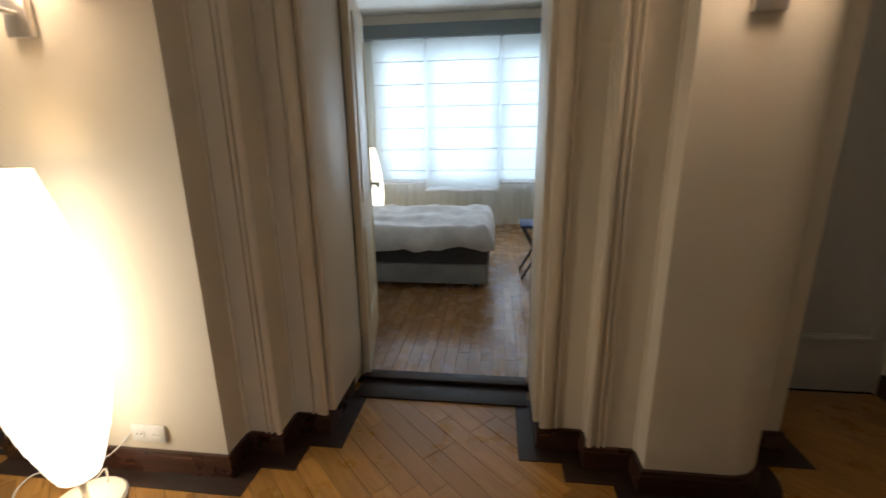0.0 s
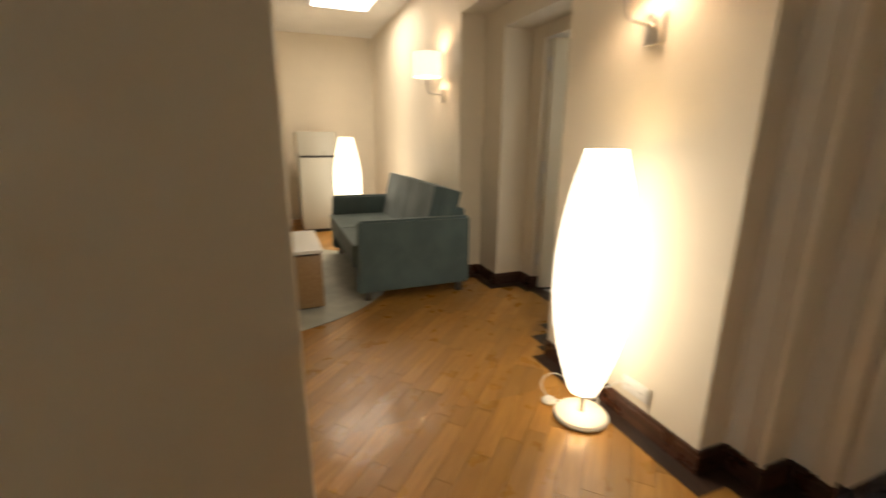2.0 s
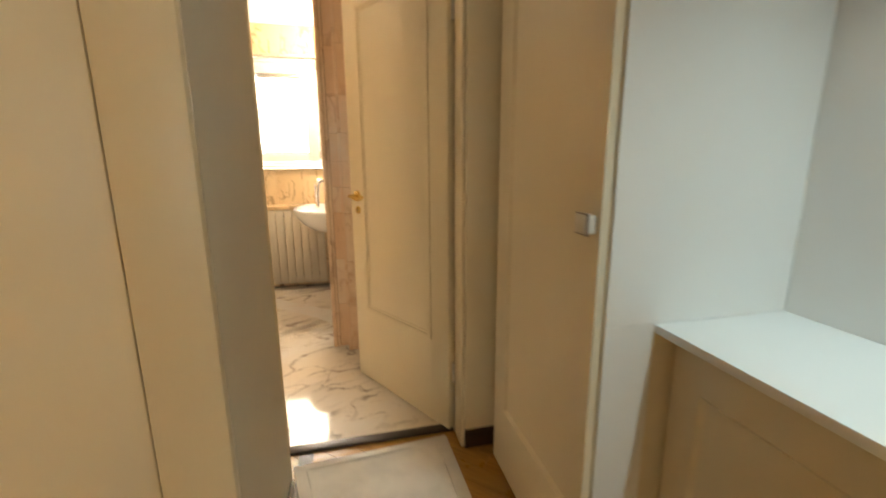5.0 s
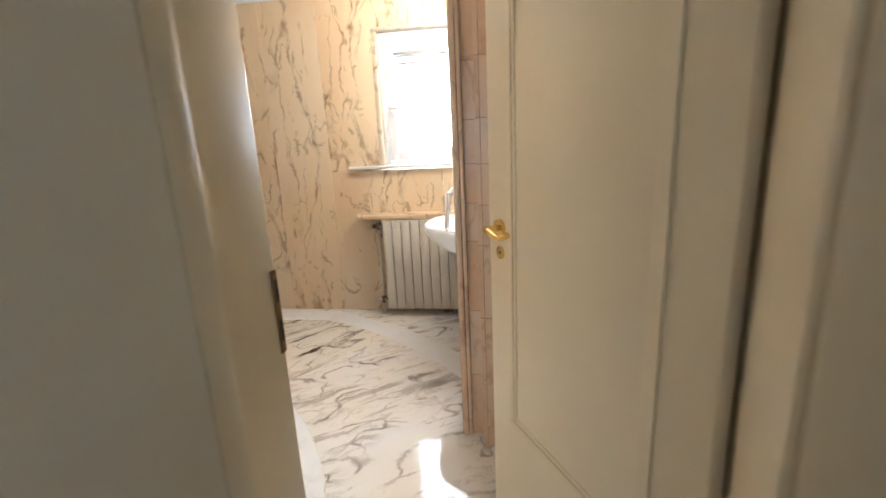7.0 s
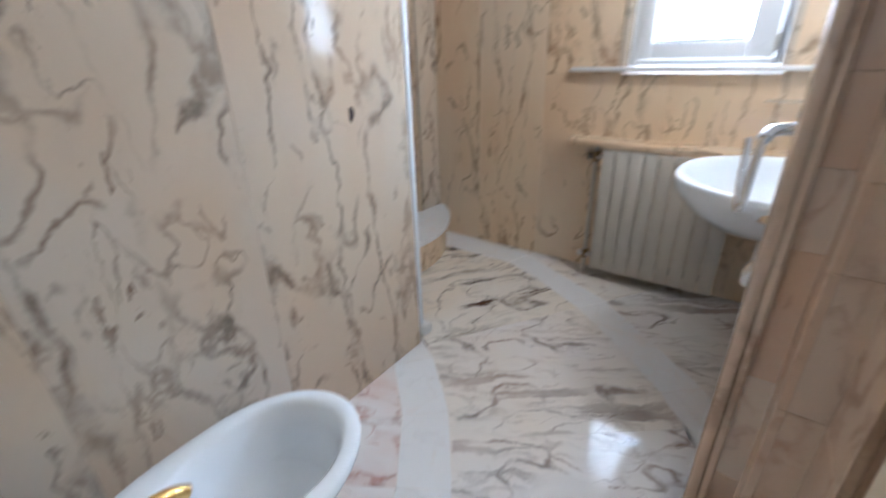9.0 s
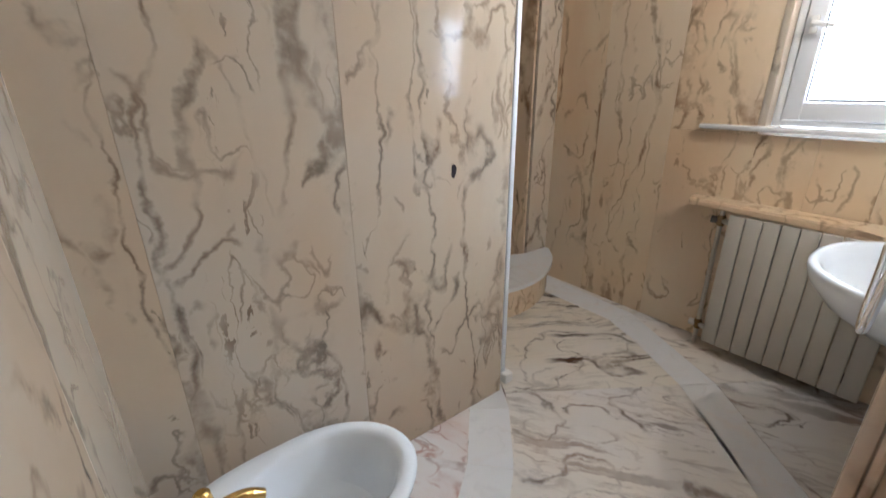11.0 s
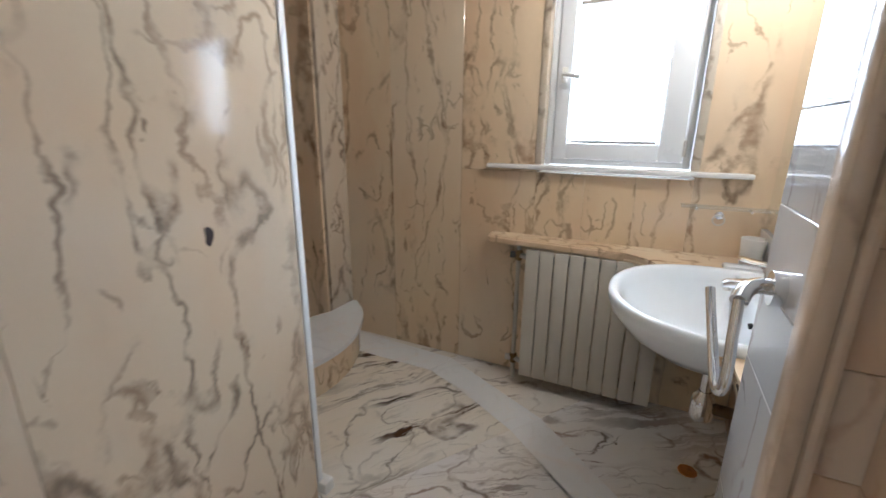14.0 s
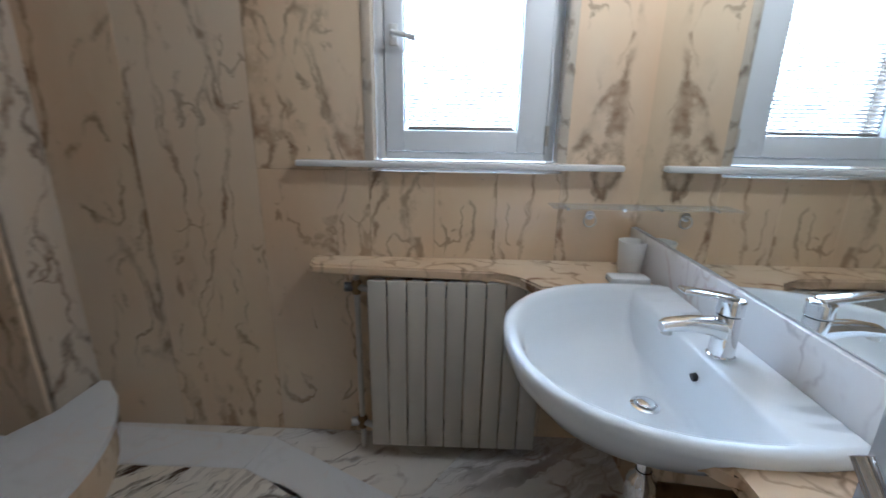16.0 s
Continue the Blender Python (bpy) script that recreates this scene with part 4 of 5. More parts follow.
tall_cabinet("tall_cabinet", 2.420, -0.52, 0.085, 0.055, 1.132, "tall flat cream lacquered cabinet with a square knob")
tall_cabinet("tall_cabinet", 2.550, 1.418, 2.070, 1.452, 1.092, "tall cream lacquered cabinet with a sunk door panel", (1.475, 1.965, 0.285, 2.55))
low = thing("low_cabinet", (2.95, 0.75, 0), "low cream lacquered cabinet with two panelled doors", "cabinet", "built-in hall cabinets")
part("body", boxes((2.798, 3.10, 0.088, 1.415, 0.05, 0.822)), M_LACQUER, low)
part("plinth", boxes((2.805, 3.10, 0.09, 1.413, 0.001, 0.049)), M_LACQUER, low)
for y0, y1, ky, pn in ((0.092, 0.808, 0.754, (0.235, 0.692, 0.272, 0.702)), (0.812, 1.411, 0.868, (0.868, 1.325, 0.255, 0.698))):
    d = sunk_door(low, 2.775, y0, y1, 0.022, 0.800, pn)
    square_knob(d, 2.775, ky, 0.664, 0.048)
top = tagged(part("counter_slab", boxes((2.712, 3.103, 0.087, 1.416, 0.823, 0.845), bevel=0.002), M_NICHE), "white niche shelf lit by a cool spotlight", "shelf")
structure("niche_ceiling", boxes((2.516, 3.104, 0.087, 1.416, 2.44, 2.56)), M_NICHE, "white top of the lit niche", "niche")
structure("niche_lining", boxes((2.576, 2.711, 1.4125, 1.4172, 0.03, 0.8455), (2.576, 3.104, 1.4125, 1.4172, 0.846, 2.44), (2.446, 3.104, 0.0858, 0.0905, 0.846, 2.44)), M_NICHE, "white painted sides of the lit niche", "niche")

# Painted bottle with a turned wooden shape
bottle = thing("painted_bottle", (2.85, 0.665, 0.845), "lacquered wooden bottle with red, green and black painted rings", "ornament")
BX, BY, BZ = 2.85, 0.665, 0.8455
M_RED, M_GREEN, M_YEL, M_BLK, M_BRN = (paint(n, c, 0.14, 0.05, 0.12) for n, c in (("red_bottle_lacquer", (0.36, 0.055, 0.045)), ("green_bottle_lacquer", (0.085, 0.090, 0.030)), ("yellow_bottle_lacquer", (0.50, 0.36, 0.03)), ("black_bottle_lacquer", (0.018, 0.020, 0.018)), ("brown_bottle_lacquer", (0.20, 0.075, 0.028))))
BANDS = [("foot", [(0, 0), (0.062, 0), (0.070, 0.012), (0.082, 0.022)], M_RED), ("black_band", [(0.082, 0.022), (0.092, 0.040)], M_BLK), ("green_band", [(0.092, 0.040), (0.098, 0.058), (0.100, 0.072)], M_GREEN), ("black_ring", [(0.100, 0.072), (0.1005, 0.079)], M_BLK), ("green_ring", [(0.1005, 0.079), (0.099, 0.093)], M_GREEN), ("yellow_ring", [(0.099, 0.093), (0.0985, 0.097)], M_YEL), ("black_shoulder", [(0.0985, 0.097), (0.093, 0.118)], M_BLK), ("red_shoulder", [(0.093, 0.118), (0.078, 0.142), (0.055, 0.162), (0.030, 0.176), (0.021, 0.190)], M_RED), ("neck", [(0.021, 0.190), (0.016, 0.215), (0.015, 0.29), (0.019, 0.315)], M_BRN), ("knop_dark", [(0.019, 0.315), (0.031, 0.330), (0.036, 0.350)], M_BLK), ("knop_brown", [(0.036, 0.350), (0.037, 0.365), (0.035, 0.378)], M_BRN), ("knop_black", [(0.035, 0.378), (0.031, 0.394)], M_BLK), ("knop_yellow", [(0.031, 0.394), (0.025, 0.410)], M_YEL), ("cap", [(0.025, 0.410), (0.018, 0.428), (0.010, 0.444), (0, 0.448)], M_RED)]
for nm, prof, mat_ in BANDS:
    part(nm, lathe(bmesh.new(), [(r * 0.95, h * 0.885) for r, h in prof], (BX, BY), 36, BZ), mat_, bottle)
part("glass_tube", lathe(bmesh.new(), [(0.010, 0.385), (0.011, 0.44), (0.012, 0.478), (0.010, 0.478), (0.009, 0.44), (0.008, 0.387)], (BX, BY), 20, BZ), M_CLEARCUP, bottle, "thin frosted glass tube")
spotlight = thing("niche_downlight", (2.86, 0.64, 2.44), "small cool downlight in the niche top", "downlight")
part("trim_ring", lathe(bmesh.new(), [(0.045, -0.001), (0.045, -0.008), (0.030, -0.010), (0.028, -0.001)], (2.86, 0.64), 24, 2.44), M_STEEL, spotlight)

# Bath mat before the door
mat_thing = thing("bath_mat", (2.14, 2.08, 0), "pale cotton bath mat lying before the threshold", "mat")
bm = prism(bmesh.new(), [(1.823, 1.808), (2.4, 1.852), (2.39, 2.257), (1.738, 2.2)], 0.0045, 0.013)
bmesh.ops.bevel(bm, geom=list(bm.edges), offset=0.003, segments=2, affect="EDGES")
part("pad", bm, M_MAT, mat_thing)
MAT_CORD = [(1.865, 1.852), (2.35, 1.887), (2.342, 2.211), (1.794, 2.166)]
for a, b in zip(MAT_CORD, MAT_CORD[1:] + MAT_CORD[:1]):
    part("border_cord", tube(bmesh.new(), [(*a, 0.013), (*b, 0.013)], 0.0045, 6), M_MAT, mat_thing)


# ---- bathroom things ----
# Window with frame, sash, glass, blind
wd = thing("window_bathroom", (1.51, 4.97, 1.15), "white plastic window with a lowered venetian blind", "window", kind="structure")
Y0 = 4.955
part("window_frame", boxes((1.183, 1.215, Y0, Y0 + 0.06, 1.178, 2.124), (1.805, 1.837, Y0, Y0 + 0.06, 1.178, 2.124), (1.215, 1.805, Y0, Y0 + 0.06, 1.178, 1.205), (1.215, 1.805, Y0, Y0 + 0.06, 2.09, 2.124), bevel=0.004), M_PVC, wd)
sash = part("sash", boxes((1.218, 1.285, Y0 - 0.008, Y0 + 0.05, 1.208, 2.087), (1.700, 1.802, Y0 - 0.008, Y0 + 0.05, 1.208, 2.087), (1.285, 1.700, Y0 - 0.008, Y0 + 0.05, 1.208, 1.283), (1.285, 1.700, Y0 - 0.008, Y0 + 0.05, 1.99, 2.087), bevel=0.005), M_PVC, wd)
pane = part("pane", boxes((1.286, 1.699, Y0 + 0.030, Y0 + 0.036, 1.284, 1.989)), M_GLASS, wd)
pane.visible_shadow = False
part("gasket", boxes((1.286, 1.290, Y0 + 0.02, Y0 + 0.028, 1.284, 1.989), (1.695, 1.699, Y0 + 0.02, Y0 + 0.028, 1.284, 1.989), (1.29, 1.695, Y0 + 0.02, Y0 + 0.028, 1.284, 1.288)), M_DARK, wd)
wh = part("window_handle", tube(bmesh.new(), curve_points([(1.252, Y0 - 0.01, 1.60), (1.252, Y0 - 0.045, 1.60), (1.262, Y0 - 0.05, 1.60), (1.33, Y0 - 0.05, 1.585)], 5), 0.009, 10), M_PLASTIC, wd, "white plastic lever")
part("handle_plate", boxes((1.238, 1.266, Y0 - 0.016, Y0 - 0.007, 1.565, 1.635), bevel=0.003), M_PLASTIC, wh)
for z in (1.235, 2.03):
    part("hinge", lathe(bmesh.new(), [(0, 0), (0.008, 0), (0.008, 0.07), (0, 0.07)], (1.806, Y0 - 0.012), 10, z), M_STEEL, wd)
blind = thing("venetian_blind", (1.49, 4.975, 1.28), "white venetian blind lowered in the window", "blind")
slat_meshes = []
for tilt in (26, 78):
    bm = boxes((1.297, 1.688, -0.0085, 0.0085, -0.0006, 0.0006))
    bm.transform(Matrix.Rotation(radians(tilt), 4, "X"))
    slat_mesh = bpy.data.meshes.new("slat")
    bm.to_mesh(slat_mesh)
    bm.free()
    slat_mesh.materials.append(M_BLIND)
    slat_meshes.append(slat_mesh)
for i in range(43):
    put_mesh("slat", slat_meshes[0], blind, at=(0, Y0 + 0.012, 1.305 + i * 0.0142))
for i in range(3):
    put_mesh("slat", slat_meshes[1], blind, at=(0, Y0 + 0.012, 1.912 + i * 0.022))
part("bottom_rail", boxes((1.297, 1.688, Y0 + 0.004, Y0 + 0.02, 1.286, 1.298), bevel=0.002), M_BLIND, blind)
part("head_rail", boxes((1.294, 1.691, Y0 + 0.002, Y0 + 0.022, 1.965, 1.988), bevel=0.002), M_STEEL, blind)
for x in (1.36, 1.62):
    part("cord", tube(bmesh.new(), [(x, Y0 + 0.012, 1.29), (x, Y0 + 0.012, 1.97)], 0.0012, 5), M_PLASTIC, blind)
backdrop = structure("backdrop_bathroom_sky", boxes((0.3, 2.8, 5.75, 5.76, 0.4, 3.2)), M_SKYGLOW, "bright overcast sky outside the bathroom window", "sky")
backdrop.visible_shadow = False

sill = tagged(part("window_sill", boxes((0.903, 2.071, W - 0.040, Y0 - 0.001, 1.154, 1.1765), bevel=0.007), M_STRIP), "white marble window sill with rounded edge", "sill", kind="structure")

# Marble shelf that turns into the basin counter
def arc(cx, cy, r, a0, a1, n):
    return [(cx + r * math.cos(radians(a0 + (a1 - a0) * i / n)), cy + r * math.sin(radians(a0 + (a1 - a0) * i / n))) for i in range(n + 1)]

plan_far = [(0.947, W - 0.002), (0.947, 4.80), (0.965, 4.775), (1.62, 4.745)] + arc(1.62, 4.645, 0.10, 90, 30, 5) + [(1.76, 4.605), (XM - 0.012, 4.605), (XM - 0.012, W - 0.002)]
plan_near = [(1.885, 3.90)] + arc(1.955, 3.925, 0.075, 200, 250, 4) + [(1.93, 3.79), (1.914, 3.702), (XM - 0.012, 3.702), (XM - 0.012, 3.925), (1.905, 3.925)]
plan_join = [(XM - 0.0115, 3.703), (XM, 3.703), (XM, W - 0.003), (XM - 0.0115, W - 0.003)]
bm = bmesh.new()
for p in (plan_far, plan_near, plan_join):
    prism(bm, p, 0.775, 0.812)
bmesh.ops.bevel(bm, geom=[e for e in bm.edges if abs(e.verts[0].co.z - e.verts[1].co.z) < 1e-5 and min(v.co.x for v in e.verts) < XM - 0.02 and max(v.co.y for v in e.verts) < W - 0.01], offset=0.009, segments=3, affect="EDGES")
tagged(part("marble_shelf", bm, M_MARBLE_OCHRE), "ochre marble shelf running on as basin counter", "shelf")
splash = tagged(part("backsplash", boxes((XM - 0.016, XM + 0.001, 3.702, W - 0.003, 0.813, 0.952), bevel=0.002), M_UPSTAND), "white marble upstand under the mirror", "backsplash")
mirror = tagged(part("mirror", boxes((XM - 0.004, XM + 0.0015, 3.703, W - 0.003, 0.955, 2.08)), M_MIRROR), "large frameless wall mirror over the basin", "mirror")

# Basin: a wide shell with deck, drawn ring by ring
def basin_ring(scale_x, scale_y, cx, cy, z, n=56, flat=2.10, power=2.3):
    pts = []
    for i in range(n):
        a = 2 * math.pi * i / n
        ca, sa = math.cos(a), math.sin(a)
        x = cx + scale_x * abs(ca) ** (2 / power) * math.copysign(1, ca)
        y = cy + scale_y * abs(sa) ** (2 / power) * math.copysign(1, sa)
        pts.append((min(x, flat), y, z))
    return pts


basin = thing("washbasin", (1.95, 4.23, 0.6), "white glazed oval washbasin set into the marble counter", "washbasin")
bm = bmesh.new()
FL = XM - 0.018
rows = [
    basin_ring(0.10, 0.09, 1.945, 4.185, 0.650, flat=FL), basin_ring(0.20, 0.185, 1.945, 4.205, 0.670, flat=FL), basin_ring(0.305, 0.275, 1.97, 4.22, 0.722, flat=FL),
    basin_ring(0.378, 0.338, 1.990, 4.220, 0.790, flat=FL), basin_ring(0.402, 0.360, 2.005, 4.221, 0.820, flat=FL), basin_ring(0.402, 0.361, 2.005, 4.221, 0.838, flat=FL),
    basin_ring(0.392, 0.353, 2.005, 4.221, 0.845, flat=FL), basin_ring(0.378, 0.341, 2.002, 4.221, 0.845, flat=FL),
    basin_ring(0.368, 0.331, 1.998, 4.221, 0.841, flat=2.030), basin_ring(0.360, 0.323, 1.998, 4.221, 0.830, flat=2.020), basin_ring(0.345, 0.308, 1.998, 4.221, 0.800, flat=2.012),
    basin_ring(0.322, 0.290, 1.990, 4.219, 0.757, power=2.2, flat=2.006), basin_ring(0.262, 0.240, 1.980, 4.214, 0.715, power=2.1, flat=2.000), basin_ring(0.175, 0.160, 1.960, 4.205, 0.690, power=2.0, flat=1.995), basin_ring(0.045, 0.045, 1.938, 4.196, 0.681, power=2.0, flat=1.995)]
vr = [[bm.verts.new(p) for p in r] for r in rows]
for a, b in zip(vr, vr[1:]):
    for i in range(len(a)):
        j = (i + 1) % len(a)
        bm.faces.new((a[i], a[j], b[j], b[i]))
bm.faces.new(vr[0][::-1])
bm.faces.new(vr[-1])
bmesh.ops.recalc_face_normals(bm, faces=bm.faces)
shade(bm, 2.0)
part("bowl", bm, M_CERAMIC, basin, smooth=False)
drain = part("drain", lathe(bmesh.new(), [(0.033, 0), (0.033, 0.004), (0.026, 0.006), (0.024, 0.003)], (1.937, 4.196), 24, 0.681), M_CHROME, basin, "chrome drain")
part("plug", lathe(bmesh.new(), [(0.021, 0.002), (0.021, 0.010), (0.015, 0.013), (0, 0.0135)], (1.937, 4.196), 24, 0.681), M_CHROME, drain)
part("overflow", tube(bmesh.new(), [(2.002, 4.150, 0.790), (2.013, 4.150, 0.793)], 0.009, 14), M_BLACK, basin)

tap = thing("basin_tap", (2.055, 4.155, 0.848), "chrome single-lever mixer tap on the basin deck", "tap")
part("body", lathe(bmesh.new(), [(0, 0), (0.028, 0), (0.028, 0.003), (0.025, 0.006), (0.024, 0.090), (0.0235, 0.094), (0, 0.094)], (2.055, 4.155), 28, 0.845), M_CHROME, tap)
part("cap", lathe(bmesh.new(), [(0, 0.096), (0.0235, 0.096), (0.026, 0.099), (0.026, 0.126), (0.022, 0.131), (0, 0.132)], (2.055, 4.155), 28, 0.845), M_CHROME, tap)
bm = bmesh.new()
rings_ = []
for x, z, hw, hh in ((2.050, 0.905, 0.021, 0.026), (2.020, 0.914, 0.019, 0.019), (1.975, 0.918, 0.018, 0.015), (1.930, 0.914, 0.017, 0.012), (1.918, 0.909, 0.015, 0.009)):
    rings_.append([bm.verts.new((x, 4.153 + hw * math.copysign(abs(math.cos(a)) ** 0.6, math.cos(a)), z + hh * math.copysign(abs(math.sin(a)) ** 0.6, math.sin(a)))) for a in [i * math.pi / 10 for i in range(20)]])
for a, b in zip(rings_, rings_[1:]):
    for i in range(20):
        bm.faces.new((a[i], a[(i + 1) % 20], b[(i + 1) % 20], b[i]))
bm.faces.new(rings_[-1])
bmesh.ops.recalc_face_normals(bm, faces=bm.faces)
part("spout", bm, M_CHROME, tap)
part("outlet", lathe(bmesh.new(), [(0, 0), (0.011, 0), (0.011, 0.012), (0, 0.012)], (1.932, 4.153), 16, 0.893), M_STEEL, tap)
bm = boxes((1.945, 2.062, 4.139, 4.171, 0.970, 0.981), bevel=0.004)
bm.transform(Matrix.Translation((2.055, 4.155, 0.97)) @ Matrix.Rotation(radians(9), 4, "Y") @ Matrix.Translation((-2.055, -4.155, -0.97)))
part("lever", bm, M_CHROME, tap)
trap = thing("siphon_trap", (1.925, 4.13, 0.42), "chrome bottle trap and dark waste pipe under the basin", "trap")
part("tailpipe", lathe(bmesh.new(), [(0, 0.50), (0.016, 0.50), (0.016, 0.66), (0, 0.66)], (1.925, 4.13), 18), M_CHROME, trap)
part("bottle", lathe(bmesh.new(), [(0, 0.46), (0.028, 0.46), (0.034, 0.47), (0.034, 0.525), (0.030, 0.54), (0.020, 0.55), (0.018, 0.56)], (1.925, 4.13), 22), M_CHROME, trap)
part("waste_pipe", tube(bmesh.new(), curve_points([(1.935, 4.13, 0.505), (2.03, 4.12, 0.505), (2.10, 4.10, 0.515), (2.148, 4.09, 0.52)], 5), 0.019, 14), M_OLDBRASS, trap)

cup = thing("tooth_cup", (2.095, 4.765, 0.812), "white plastic cup standing on the counter", "cup")
part("wall", lathe(bmesh.new(), [(0, 0.001), (0.034, 0.001), (0.038, 0.006), (0.047, 0.118), (0.044, 0.118), (0.035, 0.008), (0, 0.006)], (2.095, 4.765), 30, 0.8125), M_PLASTIC, cup)
soap = thing("soap_dish", (2.05, 4.66, 0.812), "small white soap dish on the counter", "soap dish")
part("dish", boxes((1.99, 2.12, 4.635, 4.70, 0.8125, 0.838), bevel=0.010), M_CERAMIC, soap)

shelf = thing("glass_shelf", (2.00, 4.84, 1.02), "narrow clear glass shelf on the window wall", "shelf")
part("glass_plate", boxes((1.82, 2.14, 4.79, W - 0.002, 1.031, 1.035)), M_CLEARSHELF, shelf)
for x in (1.88, 2.08):
    part("bracket", tube(bmesh.new(), [(x, W - 0.001, 1.024), (x, 4.83, 1.024)], 0.006, 10), M_CHROME, shelf)
hook = thing("cup_ring", (1.97, 4.885, 1.0), "chrome wall ring beneath the glass shelf", "ring holder")
part("rosette", tube(bmesh.new(), [(1.972, W, 0.995), (1.972, W - 0.02, 0.995)], 0.017, 16), M_CHROME, hook)
part("ring", tube(bmesh.new(), [(1.972 + 0.022 * math.sin(a), W - 0.024, 0.975 + 0.022 * math.cos(a)) for a in [i * 2 * math.pi / 20 for i in range(21)]], 0.003, 8), M_STEEL, hook)

lampm = thing("mirror_lamp", (2.10, 4.30, 2.12), "small wall lamp above the mirror, switched on", "wall lamp")
part("wall_plate", boxes((2.128, 2.160, 4.26, 4.34, 2.10, 2.17), bevel=0.006), M_CHROME, lampm)
part("holder", tube(bmesh.new(), [(2.128, 4.30, 2.135), (2.07, 4.30, 2.15)], 0.012, 12), M_CHROME, lampm)
part("bulb", lathe(bmesh.new(), [(0, 0), (0.018, 0.006), (0.024, 0.020), (0.018, 0.036), (0, 0.042)], (2.06, 4.30), 18, 2.12), glow("lit_bulb", (1.0, 0.80, 0.55), 12.0), lampm)

# Open towel ring on the tiled pier
ring = thing("towel_ring", (1.91, 3.565, 1.06), "open chrome towel ring on the tiled pier", "towel ring")
RY, RZ = 3.565, 1.092
part("rosette", tube(bmesh.new(), [(1.912, RY, RZ), (1.905, RY, RZ), (1.893, RY, RZ)], 0.030, 24), M_CHROME, ring)
part("neck", tube(bmesh.new(), curve_points([(1.90, RY, RZ), (1.878, RY - 0.008, RZ + 0.004), (1.856, RY - 0.030, RZ + 0.002), (1.843, RY - 0.058, RZ - 0.012)], 5), 0.014, 14), M_CHROME, ring)
part("open_bar", tube(bmesh.new(), curve_points([(1.843, RY - 0.058, RZ - 0.010), (1.840, RY - 0.080, RZ - 0.060), (1.838, RY - 0.105, RZ - 0.115), (1.835, RY - 0.108, RZ - 0.150), (1.830, RY - 0.085, RZ - 0.158), (1.825, RY - 0.040, RZ - 0.120), (1.820, RY + 0.020, RZ - 0.070), (1.816, RY + 0.054, RZ - 0.032)], 7), 0.0085, 12), M_CHROME, ring)

# Radiator with nine sections
rad = thing("radiator", (1.49, 4.78, 0.07), "cream enamelled sectional radiator under the marble shelf", "radiator")
pitch = 0.0711
bm = bmesh.new()
box(bm, 0.0015, pitch - 0.0015, 4.728, 4.746, 0.07, 0.772, 0.006, 2)
box(bm, 0.012, pitch - 0.012, 4.746, 4.80, 0.085, 0.757, 0.004, 1)
box(bm, pitch / 2 - 0.004, pitch / 2 + 0.004, 4.80, 4.822, 0.10, 0.745)
shade(bm)
sec = bpy.data.meshes.new("section")
bm.to_mesh(sec)
bm.free()
sec.materials.append(M_RAD)
for i in range(9):
    put_mesh("section", sec, rad, at=(1.170 + i * pitch, 0, 0))
for z in (0.12, 0.70):
    part("header_pipe", boxes((1.175, 1.805, 4.752, 4.79, z, z + 0.04), bevel=0.01), M_DARK, rad)
for x in (1.30, 1.62):
    for z in (0.15, 0.62):
        part("bracket", boxes((x, x + 0.03, 4.80, W - 0.001, z, z + 0.03)), M_DARK, rad)
pipes = thing("radiator_pipe", (1.10, 4.80, 0.0), "painted riser pipe with two brass valves beside the radiator", "pipe")
part("riser", tube(bmesh.new(), [(1.118, 4.80, 0.0), (1.118, 4.80, 0.775)], 0.011, 12), M_RAD, pipes)
for z, s in ((0.125, 1), (0.72, 1)):
    v = part("valve", tube(bmesh.new(), [(1.118, 4.80, z), (1.172, 4.775, z)], 0.013, 12), M_STEEL, pipes)
    part("valve_body", lathe(bmesh.new(), [(0, -0.028), (0.015, -0.028), (0.021, -0.015), (0.021, 0.015), (0.015, 0.028), (0, 0.028)], (1.118, 4.80), 12, z), M_OLDBRASS, v)
    part("valve_cap", tube(bmesh.new(), [(1.118, 4.80, z), (1.075, 4.795, z)], 0.018, 12), M_STEEL if z < 0.5 else M_DARK, v)

dr = tagged(part("floor_drain", lathe(bmesh.new(), [(0, 0.0005), (0.036, 0.0005), (0.036, 0.003), (0.030, 0.0045), (0, 0.0045)], (1.972, 4.452), 28), M_DRAIN), "round copper-coloured floor drain cover under the basin", "drain cover")

# Raised shower step with curved front
step_c = [(0.0, W - 0.004)] + [(0.02 + 0.30 * math.sin(math.pi * min(1, t * 1.12)) ** 0.72, 4.86 - t * 1.30) for t in [i / 18 for i in range(1, 17)]] + [(-0.10, 3.46), (-0.13, 4.05), (-0.10, 4.55), (-0.038, 4.66), (-0.038, W - 0.004)]
step = thing("shower_step", (0.1, 4.2, 0), "curved marble shower step with a white top", "shower step")
inner_c = [(x - 0.035 if x > 0.02 else x, y) for x, y in step_c]
part("riser", prism(bmesh.new(), inner_c, 0.001, 0.196), M_MARBLE_OCHRE, step)
bm = prism(bmesh.new(), step_c, 0.1965, 0.222)
bmesh.ops.bevel(bm, geom=[e for e in bm.edges if abs(e.verts[0].co.z - e.verts[1].co.z) < 1e-5 and e.verts[0].co.z > 0.21], offset=0.006, segments=2, affect="EDGES")
part("tread", bm, M_STRIP, step)
tray = tagged(part("shower_tray", boxes((-1.075, -0.135, 2.32, 4.655, 0.002, 0.12), bevel=0.01), M_CERAMIC), "white sunken shower tray behind the step", "shower tray")
